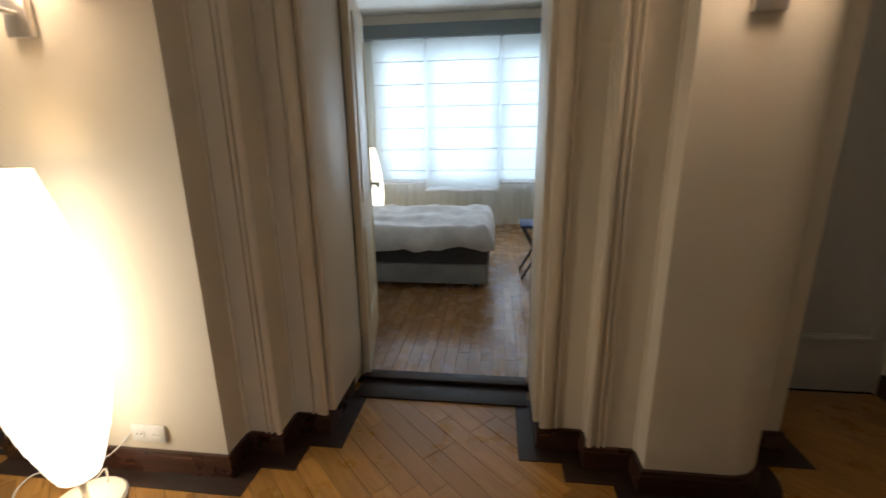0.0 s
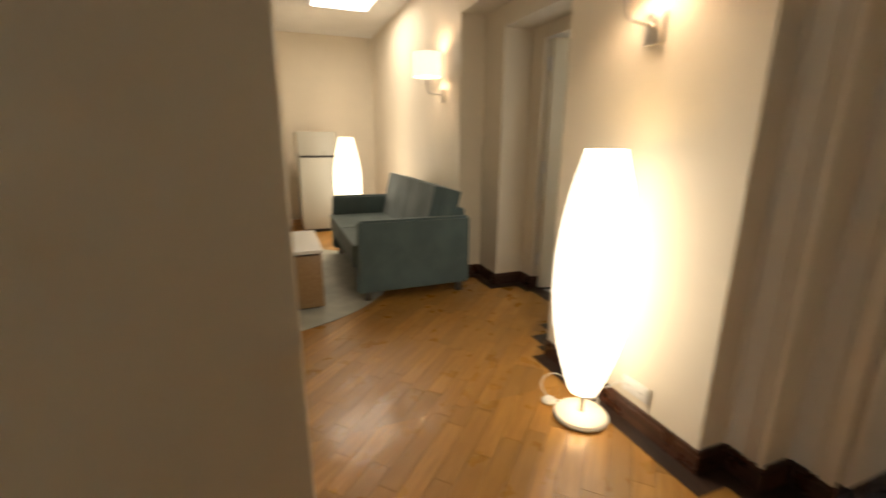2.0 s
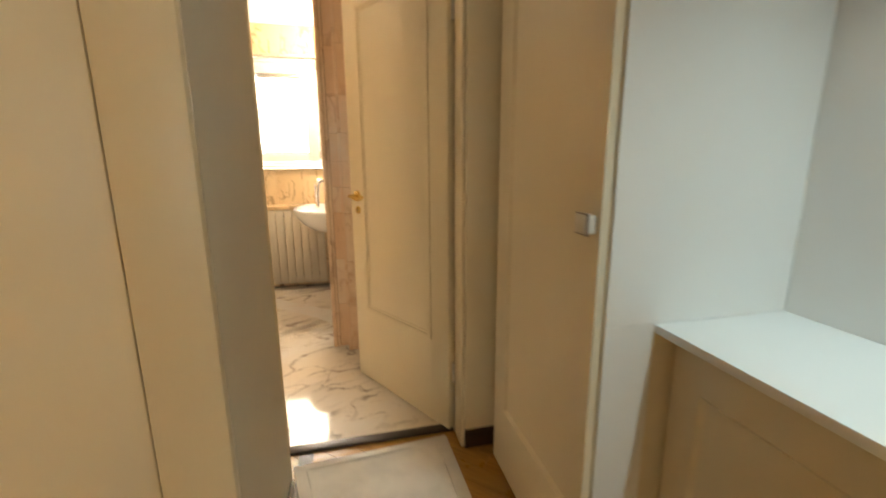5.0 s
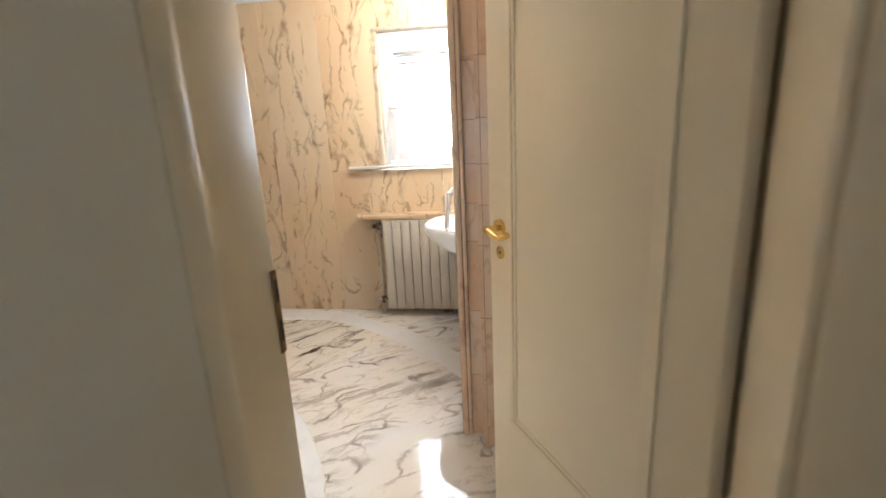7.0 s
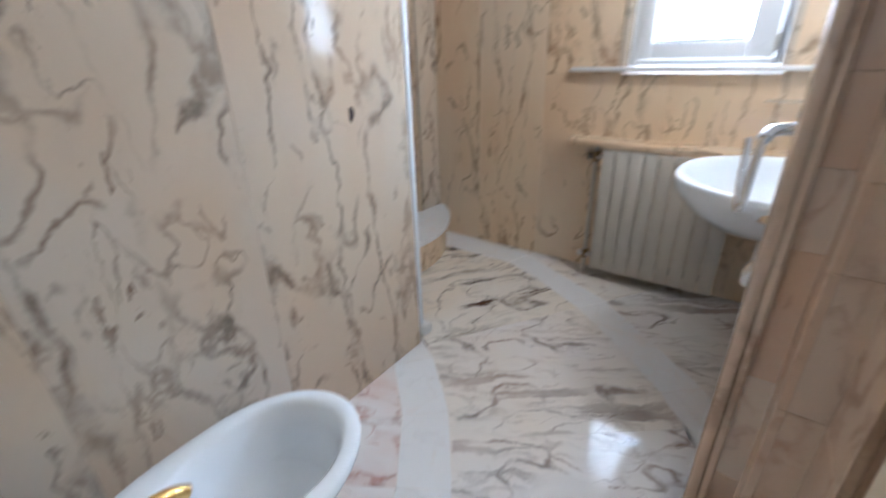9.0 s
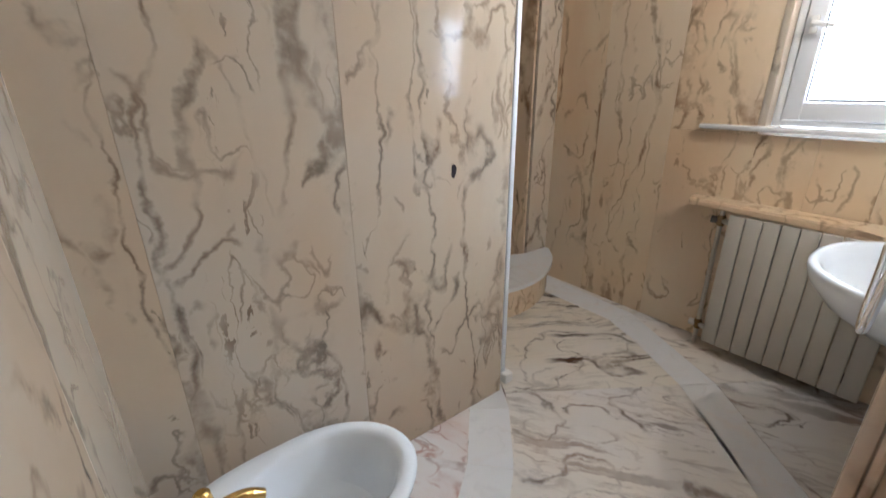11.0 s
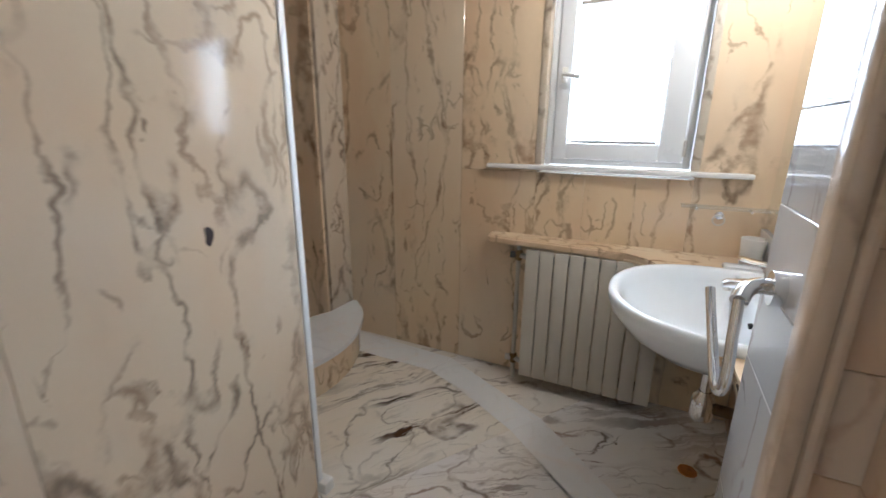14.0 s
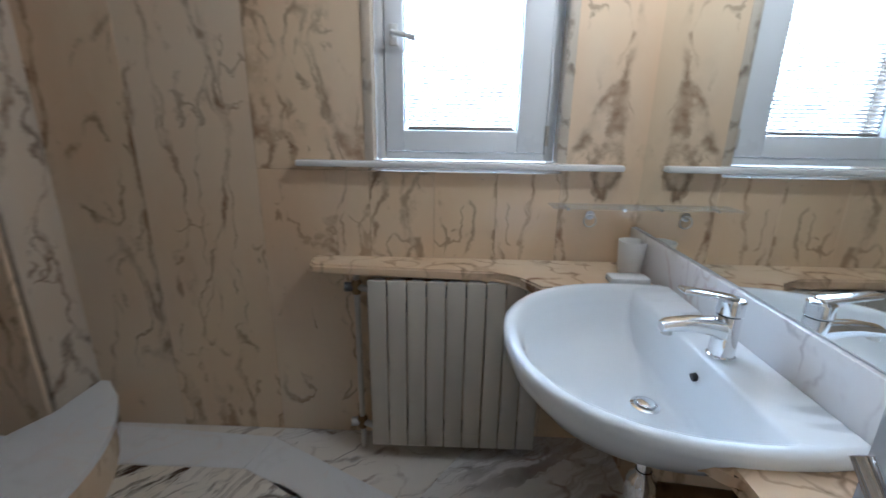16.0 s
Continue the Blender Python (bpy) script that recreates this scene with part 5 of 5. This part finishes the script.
foot = tagged(part("profile_foot", boxes((XP - 0.045, XP + 0.03, 3.66, 3.71, 0.045, 0.098), bevel=0.010), M_PLASTIC), "white plastic foot of the partition profile", "foot")

# Bidet
bid = thing("bidet", (1.06, 2.66, 0), "white glazed bidet with a brass tap", "bidet")
def oval(sx, y0, y1, z, n=48, cx=1.055):
    cy = y0 + 0.56 * (y1 - y0)
    pts = []
    for i in range(n):
        a = 2 * math.pi * i / n
        s = math.sin(a)
        ry = (y1 - cy) if s > 0 else (cy - y0)
        p = 2.0 if s > 0 else 3.2
        pts.append((cx + sx * abs(math.cos(a)) ** (2 / p) * math.copysign(1, math.cos(a)), cy + ry * abs(s) ** (2 / p) * math.copysign(1, s), z))
    return pts
bm = bmesh.new()
rows = [oval(0.12, 2.34, 2.72, 0.001), oval(0.125, 2.34, 2.74, 0.05), oval(0.14, 2.33, 2.80, 0.20), oval(0.185, 2.325, 2.905, 0.33), oval(0.205, 2.32, 2.935, 0.375), oval(0.207, 2.32, 2.938, 0.392), oval(0.200, 2.325, 2.930, 0.401), oval(0.175, 2.35, 2.905, 0.402), oval(0.160, 2.475, 2.890, 0.399), oval(0.150, 2.485, 2.880, 0.388), oval(0.143, 2.495, 2.872, 0.33), oval(0.128, 2.515, 2.85, 0.245), oval(0.085, 2.55, 2.79, 0.205), oval(0.02, 2.64, 2.68, 0.198)]
vr = [[bm.verts.new(p) for p in r] for r in rows]
for a, b in zip(vr, vr[1:]):
    for i in range(len(a)):
        j = (i + 1) % len(a)
        bm.faces.new((a[i], a[j], b[j], b[i]))
bm.faces.new(vr[0][::-1])
bm.faces.new(vr[-1])
bmesh.ops.recalc_face_normals(bm, faces=bm.faces)
shade(bm, 2.0)
part("bowl", bm, M_CERAMIC, bid, smooth=False)
part("drain", lathe(bmesh.new(), [(0, 0), (0.02, 0), (0.02, 0.003), (0, 0.004)], (1.055, 2.66), 18, 0.1985), M_BRASS, bid)
bt = thing("bidet_tap", (1.02, 2.42, 0.402), "polished brass bidet mixer tap", "tap")
part("base_block", boxes((0.955, 1.085, 2.395, 2.435, 0.402, 0.440), bevel=0.012), M_BRASS, bt)
part("spout", tube(bmesh.new(), curve_points([(1.02, 2.42, 0.43), (1.02, 2.45, 0.458), (1.02, 2.50, 0.455), (1.02, 2.535, 0.430)], 5), 0.016, 14), M_BRASS, bt)
for x in (0.935, 1.105):
    h = part("cross_handle", lathe(bmesh.new(), [(0, 0), (0.020, 0), (0.023, 0.01), (0.020, 0.034), (0.012, 0.042), (0, 0.043)], (x, 2.415), 18, 0.405), M_BRASS, bt)


# ---- hall and living room things ----
def cocoon_lamp(name, x, y, label, height=1.262, group=""):
    ob = thing(name, (x, y, 0), label, "floor lamp", group)
    s = height / 1.262
    part("base", lathe(bmesh.new(), [(0, 0.001), (0.125, 0.001), (0.128, 0.012), (0.120, 0.022), (0.02, 0.030), (0, 0.030)], (x, y), 40, 0.003), M_PLASTIC, ob, "white metal base plate")
    part("stem", lathe(bmesh.new(), [(0, 0.03), (0.012, 0.03), (0.012, 0.16), (0, 0.16)], (x, y), 14), M_STEEL, ob)
    prof = [(0.064, 0.145), (0.085, 0.20), (0.125, 0.33), (0.157, 0.48), (0.172, 0.64), (0.170, 0.80), (0.152, 0.96), (0.125, 1.10), (0.095, 1.21), (0.082, 1.262)]
    bm = bmesh.new()
    n = 26
    fine = []
    for i in range(n * 2 + 1):
        t = i / (n * 2) * (len(prof) - 1)
        k = min(int(t), len(prof) - 2)
        f = t - k
        r = prof[k][0] * (1 - f) + prof[k + 1][0] * f
        h = prof[k][1] * (1 - f) + prof[k + 1][1] * f
        fine.append((r + (0.0022 if i % 2 else 0.0), h * s))
    lathe(bm, fine, (x, y), 40)
    shade(bm, 2.0)
    shade_ob = part("shade", bm, M_LAMPSHADE, ob, "glowing ribbed white paper shade", smooth=False)
    shade_ob.visible_shadow = False
    return ob


lamp = cocoon_lamp("floor_lamp", 2.935, -1.772, "tall cocoon-shaped paper floor lamp, switched on", group="cocoon paper lamps")
cable = tagged(part("lamp_cable", tube(bmesh.new(), curve_points([(2.93, -1.86, 0.03), (2.98, -1.90, 0.05), (3.02, -1.87, 0.012), (3.10, -1.72, 0.008), (3.25, -1.76, 0.008), (3.30, -1.88, 0.008), (3.16, -1.93, 0.010), (3.02, -1.955, 0.06), (2.90, -1.965, 0.17)], 7), 0.0035, 7), M_PLASTIC), "white lamp cable curling on the floor", "cable")
switch = tagged(part("foot_switch", lathe(bmesh.new(), [(0, 0.001), (0.036, 0.001), (0.038, 0.010), (0.028, 0.020), (0, 0.023)], (3.09, -1.70), 24), M_PLASTIC), "round white foot switch on the parquet", "switch")
cocoon_lamp("floor_lamp", 7.05, -1.33, "tall cocoon-shaped paper lamp behind the sofa, switched on", 1.30, "cocoon paper lamps")

sock = thing("wall_socket", (2.83, -1.98, 0.19), "white double wall socket above the baseboard", "socket")
part("plate", boxes((2.735, 2.885, -1.973, -1.961, 0.145, 0.22), bevel=0.003), M_PLASTIC, sock)
for x in (2.773, 2.848):
    part("outlet", tube(bmesh.new(), [(x, -1.962, 0.1825), (x, -1.9585, 0.1825)], 0.022, 18), M_PLASTIC, sock)
    for dx in (-0.0095, 0.0095):
        part("pin_hole", tube(bmesh.new(), [(x + dx, -1.960, 0.1825), (x + dx, -1.958, 0.1825)], 0.003, 8), M_BLACK, sock)


def sconce(x, y, z, label):
    ob = thing("wall_sconce", (x, y, z), label, "wall lamp", "wall sconces")
    part("wall_plate", boxes((x - 0.045, x + 0.045, y + 0.001, y + 0.028, z - 0.07, z + 0.05), bevel=0.006), M_STEEL, ob)
    part("arm", tube(bmesh.new(), curve_points([(x, y + 0.028, z), (x, y + 0.10, z + 0.005), (x, y + 0.15, z + 0.02), (x, y + 0.17, z + 0.08), (x, y + 0.17, z + 0.20)], 5), 0.008, 10), M_STEEL, ob)
    bm = lathe(bmesh.new(), [(0.128, 0.15), (0.128, 0.36), (0.125, 0.36), (0.125, 0.15), (0.128, 0.15)], (x, y + 0.17), 40, z)
    sh = part("shade", bm, M_SCONCE, ob, "glowing fabric drum shade")
    return ob


sconce(5.55, -2.06, 1.70, "wall sconce with a fabric drum shade above the sofa")
sconce(2.945, -1.975, 1.74, "wall sconce with a bent steel arm above the lamp")
sconce(0.66, -2.075, 1.74, "wall sconce on the rounded wall pier")

panel = thing("ceiling_light", (6.9, -1.35, 2.8), "square flush ceiling light, switched on", "ceiling light")
part("housing", boxes((6.60, 7.20, -1.70, -1.00, 2.775, 2.799), bevel=0.004), M_PLASTIC, panel)
part("diffuser", boxes((6.63, 7.17, -1.67, -1.03, 2.768, 2.7745)), glow("lit_ceiling_diffuser", (1.0, 0.93, 0.82), 4.0), panel)

# Sofa
def cushion(bm, x0, x1, y0, y1, z0, z1, bevel, puff=0.0):
    box(bm, x0, x1, y0, y1, z0, z1)
    bmesh.ops.subdivide_edges(bm, edges=list(bm.edges), cuts=5, use_grid_fill=True)
    c = Vector(((x0 + x1) / 2, (y0 + y1) / 2, (z0 + z1) / 2))
    h = Vector(((x1 - x0) / 2, (y1 - y0) / 2, (z1 - z0) / 2))
    for v in bm.verts:
        d = Vector(((v.co.x - c.x) / h.x, (v.co.y - c.y) / h.y, (v.co.z - c.z) / h.z))
        for i in range(3):
            j, k = (i + 1) % 3, (i + 2) % 3
            if abs(d[i]) > 0.99:
                v.co[i] += math.copysign(puff * max(0, 1 - d[j] ** 2) * max(0, 1 - d[k] ** 2) - bevel * max(abs(d[j]), abs(d[k])) ** 6, d[i])
    return bm


sofa = thing("sofa", (5.62, -1.55, 0), "blue-grey upholstered two-seat sofa on dark feet", "sofa")
SX0, SX1, SY0, SY1 = 4.73, 6.40, -1.99, -1.05
part("seat_base", boxes((SX0 + 0.10, SX1 - 0.10, SY0 + 0.04, SY1 - 0.02, 0.17, 0.30), bevel=0.02), M_SOFA, sofa)
for x0, x1 in ((SX0, SX0 + 0.10), (SX1 - 0.10, SX1)):
    bm = bmesh.new()
    prism(bm, [(SY0, 0.085), (SY1 + 0.03, 0.085), (SY1, 0.675), (SY0, 0.665)], x0, x1)
    bm.transform(Matrix(((0, 0, 1, 0), (1, 0, 0, 0), (0, 1, 0, 0), (0, 0, 0, 1))))
    bmesh.ops.recalc_face_normals(bm, faces=bm.faces)
    bmesh.ops.bevel(bm, geom=list(bm.edges), offset=0.018, segments=3, affect="EDGES")
    part("armrest", bm, M_SOFA, sofa)
part("backrest", boxes((SX0 + 0.10, SX1 - 0.10, SY0, SY0 + 0.13, 0.16, 0.72), bevel=0.03), M_SOFA, sofa)
for i in range(2):
    x0 = SX0 + 0.105 + i * 0.738
    part("seat_cushion", cushion(bmesh.new(), x0, x0 + 0.73, SY0 + 0.14, SY1 + 0.02, 0.31, 0.45, 0.02, 0.02), M_SOFA, sofa)
    bm = cushion(bmesh.new(), x0 + 0.01, x0 + 0.72, -0.08, 0.10, 0, 0.44, 0.03, 0.04)
    bm.transform(Matrix.Translation((0, SY0 + 0.27, 0.43)) @ Matrix.Rotation(radians(14), 4, "X"))
    part("back_cushion", bm, M_SOFA, sofa)
for x in (SX0 + 0.06, SX1 - 0.06):
    for y in (SY0 + 0.08, SY1 - 0.06):
        part("leg", boxes((x - 0.028, x + 0.028, y - 0.028, y + 0.028, 0.004, 0.095), bevel=0.004), M_DARK, sofa)

rug = tagged(part("rug", lathe(bmesh.new(), [(0, 0.0005), (1.25, 0.0005), (1.255, 0.006), (1.245, 0.011), (0, 0.012)], (5.58, -0.20), 64), M_RUG), "round sage-grey wool rug beneath the coffee table", "rug")
ct = thing("coffee_table", (5.3, -0.55, 0.012), "low oak box coffee table with a pale top", "coffee table")
part("carcass", boxes((4.72, 5.45, -0.76, -0.15, 0.03, 0.44), bevel=0.004), M_OAK, ct)
part("plinth", boxes((4.75, 5.42, -0.73, -0.18, 0.0125, 0.0295)), M_DARK, ct)
part("shadow_gap", boxes((4.74, 5.43, -0.74, -0.17, 0.441, 0.455)), M_DARK, ct)
part("tabletop", boxes((4.71, 5.46, -0.77, -0.14, 0.456, 0.485), bevel=0.004), M_PLASTIC, ct)
fr = thing("refrigerator", (8.35, -1.0, 0), "ivory two-door refrigerator against the end wall", "refrigerator")
part("body", boxes((7.66, 8.26, -1.28, -0.78, 0.04, 1.37), bevel=0.01), M_FRIDGE, fr)
part("lower_door", boxes((7.60, 7.656, -1.28, -0.78, 0.05, 1.03), bevel=0.012), M_FRIDGE, fr)
part("upper_door", boxes((7.60, 7.656, -1.28, -0.78, 1.06, 1.37), bevel=0.012), M_FRIDGE, fr)
part("plinth", boxes((7.65, 8.26, -1.26, -0.80, 0.004, 0.039)), M_DARK, fr)
part("handle_strip", boxes((7.61, 7.66, -1.26, -0.80, 1.032, 1.058)), M_DARK, fr)
ped = thing("side_cabinet", (6.85, -0.22, 0), "white low cabinet carrying a plant", "cabinet")
part("body", boxes((6.62, 7.10, -0.44, -0.02, 0.012, 0.78), bevel=0.006), M_PLASTIC, ped)
plant = thing("pot_plant", (6.8, -0.28, 0.78), "dark-leaved plant in a small dark pot", "plant")
part("pot", lathe(bmesh.new(), [(0, 0.002), (0.06, 0.002), (0.08, 0.12), (0.07, 0.12), (0.06, 0.10), (0, 0.10)], (6.8, -0.28), 24, 0.78), M_DARK, plant)
rng = random.Random(4)
bm = bmesh.new()
for i in range(70):
    a, r, z = rng.random() * 6.28, rng.random() * 0.13, 0.88 + rng.random() * 0.26
    c = Vector((6.8 + r * math.cos(a), -0.28 + r * math.sin(a), z))
    d = Vector((math.cos(a), math.sin(a), rng.uniform(-0.2, 0.8))).normalized()
    s = d.orthogonal().normalized()
    vs = [bm.verts.new(c + d * p + s * q) for p, q in ((-0.03, 0), (0.0, 0.018), (0.045, 0), (0.0, -0.018))]
    bm.faces.new(vs)
part("foliage", bm, M_LEAF, plant, smooth=False)

# ---- bedroom ----
bed = thing("bed", (2.5, -4.77, 0), "double bed with white duvet on a grey fabric base", "bed")
part("base", boxes((1.48, 3.50, -5.52, -4.285, 0.045, 0.225), bevel=0.012), M_BEDBASE, bed)
part("mattress", boxes((1.47, 3.50, -5.53, -4.28, 0.226, 0.44), bevel=0.035), M_MATTRESS, bed)
for x in (1.58, 3.42):
    for y in (-5.44, -4.37):
        part("leg", lathe(bmesh.new(), [(0, 0.001), (0.022, 0.001), (0.026, 0.044), (0, 0.044)], (x, y), 14), M_DARK, bed)
bm = bmesh.new()
NX, NY = 60, 50
grid = []
for i in range(NX + 1):
    row = []
    for j in range(NY + 1):
        u, v = i / NX, j / NY
        x, y = 1.42 + u * 1.75, -4.22 - v * 1.38
        e = min(u * 1.75, (1 - v) * 1.48 if v > 0.5 else v * 1.48)
        z = 0.575 + 0.035 * noise.noise(Vector((x * 3.1, y * 3.7, 0))) + 0.022 * noise.noise(Vector((x * 8, y * 5, 3)))
        fall = max(0.0, 1 - e / 0.10)
        z -= 0.20 * fall ** 2.2 * (1 + 0.25 * noise.noise(Vector((x * 5, y * 5, 9))))
        row.append(bm.verts.new((x, y, z)))
    grid.append(row)
for i in range(NX):
    for j in range(NY):
        bm.faces.new((grid[i][j], grid[i + 1][j], grid[i + 1][j + 1], grid[i][j + 1]))
bmesh.ops.recalc_face_normals(bm, faces=bm.faces)
bmesh.ops.solidify(bm, geom=list(bm.faces), thickness=0.03)
shade(bm, 2.0)
tagged(part("duvet", bm, M_DUVET, smooth=False), "rumpled white duvet spread over the bed", "duvet")
for y in (-4.62, -5.2):
    bm = cushion(bmesh.new(), 3.02, 3.46, y - 0.28, y + 0.28, 0.54, 0.70, 0.05, 0.03)
    tagged(part("pillow", bm, M_PILLOW), "navy blue pillow on the bed", "pillow", "bed pillows")
bl = cocoon_lamp("bedside_lamp", 3.0, -5.9, "slim glowing paper lamp behind the bed", 1.22)
cb = structure("trim_curtain_box", boxes((0.41, 3.62, -7.29, -7.10, 2.70, 2.88), bevel=0.004), M_RAIL, "dark grey curtain box under the ceiling", "curtain box")
bwin = thing("window_bedroom", (1.9, -7.4, 0.66), "wide bedroom window with three lights", "window", kind="structure")
part("window_frame", boxes((0.70, 3.15, -7.42, -7.36, 0.66, 0.73), (0.70, 3.15, -7.42, -7.36, 2.49, 2.56), (0.70, 0.78, -7.42, -7.36, 0.73, 2.49), (3.07, 3.15, -7.42, -7.36, 0.73, 2.49), (1.30, 1.46, -7.42, -7.36, 0.73, 2.49), (2.36, 2.52, -7.42, -7.36, 0.73, 2.49), bevel=0.004), M_PVC, bwin)
for x0, x1 in ((0.78, 1.30), (1.46, 2.36), (2.52, 3.07)):
    p = part("pane", boxes((x0, x1, -7.395, -7.389, 0.73, 2.49)), M_GLASS, bwin)
    p.visible_shadow = False
b2 = structure("backdrop_bedroom_sky", boxes((-1.5, 5.0, -8.7, -8.69, -0.5, 4.0)), M_SKYGLOW_BED, "bright overcast sky outside the bedroom window", "sky")
b2.visible_shadow = False


def roman_blind(x0, x1, z0, z1):
    ob = thing("roman_blind", ((x0 + x1) / 2, -7.18, z0), "sheer white roman blind, lowered", "blind", "bedroom blinds")
    bm = bmesh.new()
    n, k = 24, 60
    g = [[bm.verts.new((x0 + (x1 - x0) * i / n, -7.18 + 0.006 * noise.noise(Vector((i * 0.4, j * 0.15, x0))), z0 + (z1 - z0) * j / k)) for j in range(k + 1)] for i in range(n + 1)]
    for i in range(n):
        for j in range(k):
            bm.faces.new((g[i][j], g[i + 1][j], g[i + 1][j + 1], g[i][j + 1]))
    c = part("cloth", bm, M_SHEER, ob)
    c.visible_shadow = False
    z = z1 - 0.31
    while z > z0 + 0.05:
        part("rod_pocket", boxes((x0, x1, -7.177, -7.168, z - 0.006, z + 0.006), bevel=0.002), M_DUVET, ob)
        z -= 0.31
    part("bottom_bar", boxes((x0, x1, -7.188, -6.650, z0 - 0.012, z0 + 0.012), bevel=0.003), M_DUVET, ob)
    return ob


roman_blind(2.485, 3.24, 0.70, 2.71)
roman_blind(1.40, 2.43, 0.60, 2.71)
roman_blind(0.55, 1.35, 0.70, 2.71)
bm = bmesh.new()
n, k = 160, 4
g = [[bm.verts.new((0.45 + 3.1 * i / n, -7.24 + 0.012 * math.sin(i * 0.9) + 0.006 * math.sin(i * 0.37), 0.02 + 2.68 * j / k)) for j in range(k + 1)] for i in range(n + 1)]
for i in range(n):
    for j in range(k):
        bm.faces.new((g[i][j], g[i + 1][j], g[i + 1][j + 1], g[i][j + 1]))
cur = tagged(part("sheer_curtain", bm, M_SHEER), "sheer white curtain reaching the floor", "curtain")
cur.visible_shadow = False
stand = thing("folding_stool", (1.0, -4.75, 0), "folding stool with a blue cloth seat", "stool")
part("seat", boxes((0.86, 1.18, -4.95, -4.60, 0.50, 0.53), bevel=0.012), M_BLUE, stand)
for s in (0, 1):
    y = -4.94 + s * 0.32
    part("leg", tube(bmesh.new(), [(0.88, y, 0.005), (1.16, y, 0.50)], 0.012, 8), M_DARK, stand)
    part("leg", tube(bmesh.new(), [(1.16, y + 0.02, 0.005), (0.88, y + 0.02, 0.50)], 0.012, 8), M_DARK, stand)


# ---- wooden floors, board by board ----
def boards(name, label, rect, angle, width, length, material, near=None, seed=1):
    rng = random.Random(seed)
    x0, x1, y0, y1 = rect
    base = structure(name, boxes((x0, x1, y0, y1, -0.08, -0.016)), M_SUB, label, "floor", smooth=False)
    a = radians(angle)
    u, v = Vector((math.cos(a), math.sin(a))), Vector((-math.sin(a), math.cos(a)))
    c = Vector(((x0 + x1) / 2, (y0 + y1) / 2))
    reach = math.hypot(x1 - x0, y1 - y0) / 2 + length
    rest = bmesh.new()
    count = 0
    for i in range(int(-reach / width), int(reach / width) + 1):
        shift = rng.random() * length
        for j in range(int(-reach / length) - 1, int(reach / length) + 1):
            s0, t0 = j * length + shift, i * width
            quad = [c + u * s + v * t for s, t in ((s0 + 0.0009, t0 + 0.0010), (s0 + length - 0.0009, t0 + 0.0010), (s0 + length - 0.0009, t0 + width - 0.0010), (s0 + 0.0009, t0 + width - 0.0010))]
            pts = clip_rect([tuple(q) for q in quad], *rect)
            if len(pts) < 3 or abs(sum(p[0] * q[1] - q[0] * p[1] for p, q in zip(pts, pts[1:] + pts[:1]))) < 0.0006:
                continue
            top = -rng.random() * 0.0005
            mx, my = sum(p[0] for p in pts) / len(pts), sum(p[1] for p in pts) / len(pts)
            if near and count < 300 and near[0] < mx < near[1] and near[2] < my < near[3]:
                part("floor_board", prism(bmesh.new(), pts, -0.014, top), material, base, smooth=False)
                count += 1
            else:
                prism(rest, pts, -0.014, top)
    ob = part("floor_boards", rest, material, base, smooth=False)
    ob["kind"] = "stuff"
    return base


boards("floor_hall", "honey-coloured oak strip parquet laid diagonally", (-0.62, 3.20, -2.70, 2.288), 135, 0.090, 0.50, M_PLANK, (-0.6, 3.2, -2.72, 2.3), 3)
boards("floor_hallway", "honey-coloured oak strip parquet at the end of the hallway", (-0.62, 0.19, -2.86, -2.701), 135, 0.090, 0.50, M_PLANK, (-0.6, 0.2, -2.86, -2.7), 4)
boards("floor_living", "honey-coloured oak strip parquet laid diagonally", (3.20, 8.75, -2.62, 1.56), 135, 0.090, 0.50, M_PLANK, (3.2, 6.0, -2.6, 0.2), 5)
boards("floor_bedroom", "worn light oak strip parquet of the bedroom", (0.41, 3.62, -7.30, -2.80), 90, 0.075, 0.8, M_PLANK_BED, (1.2, 2.3, -4.3, -2.8), 7)
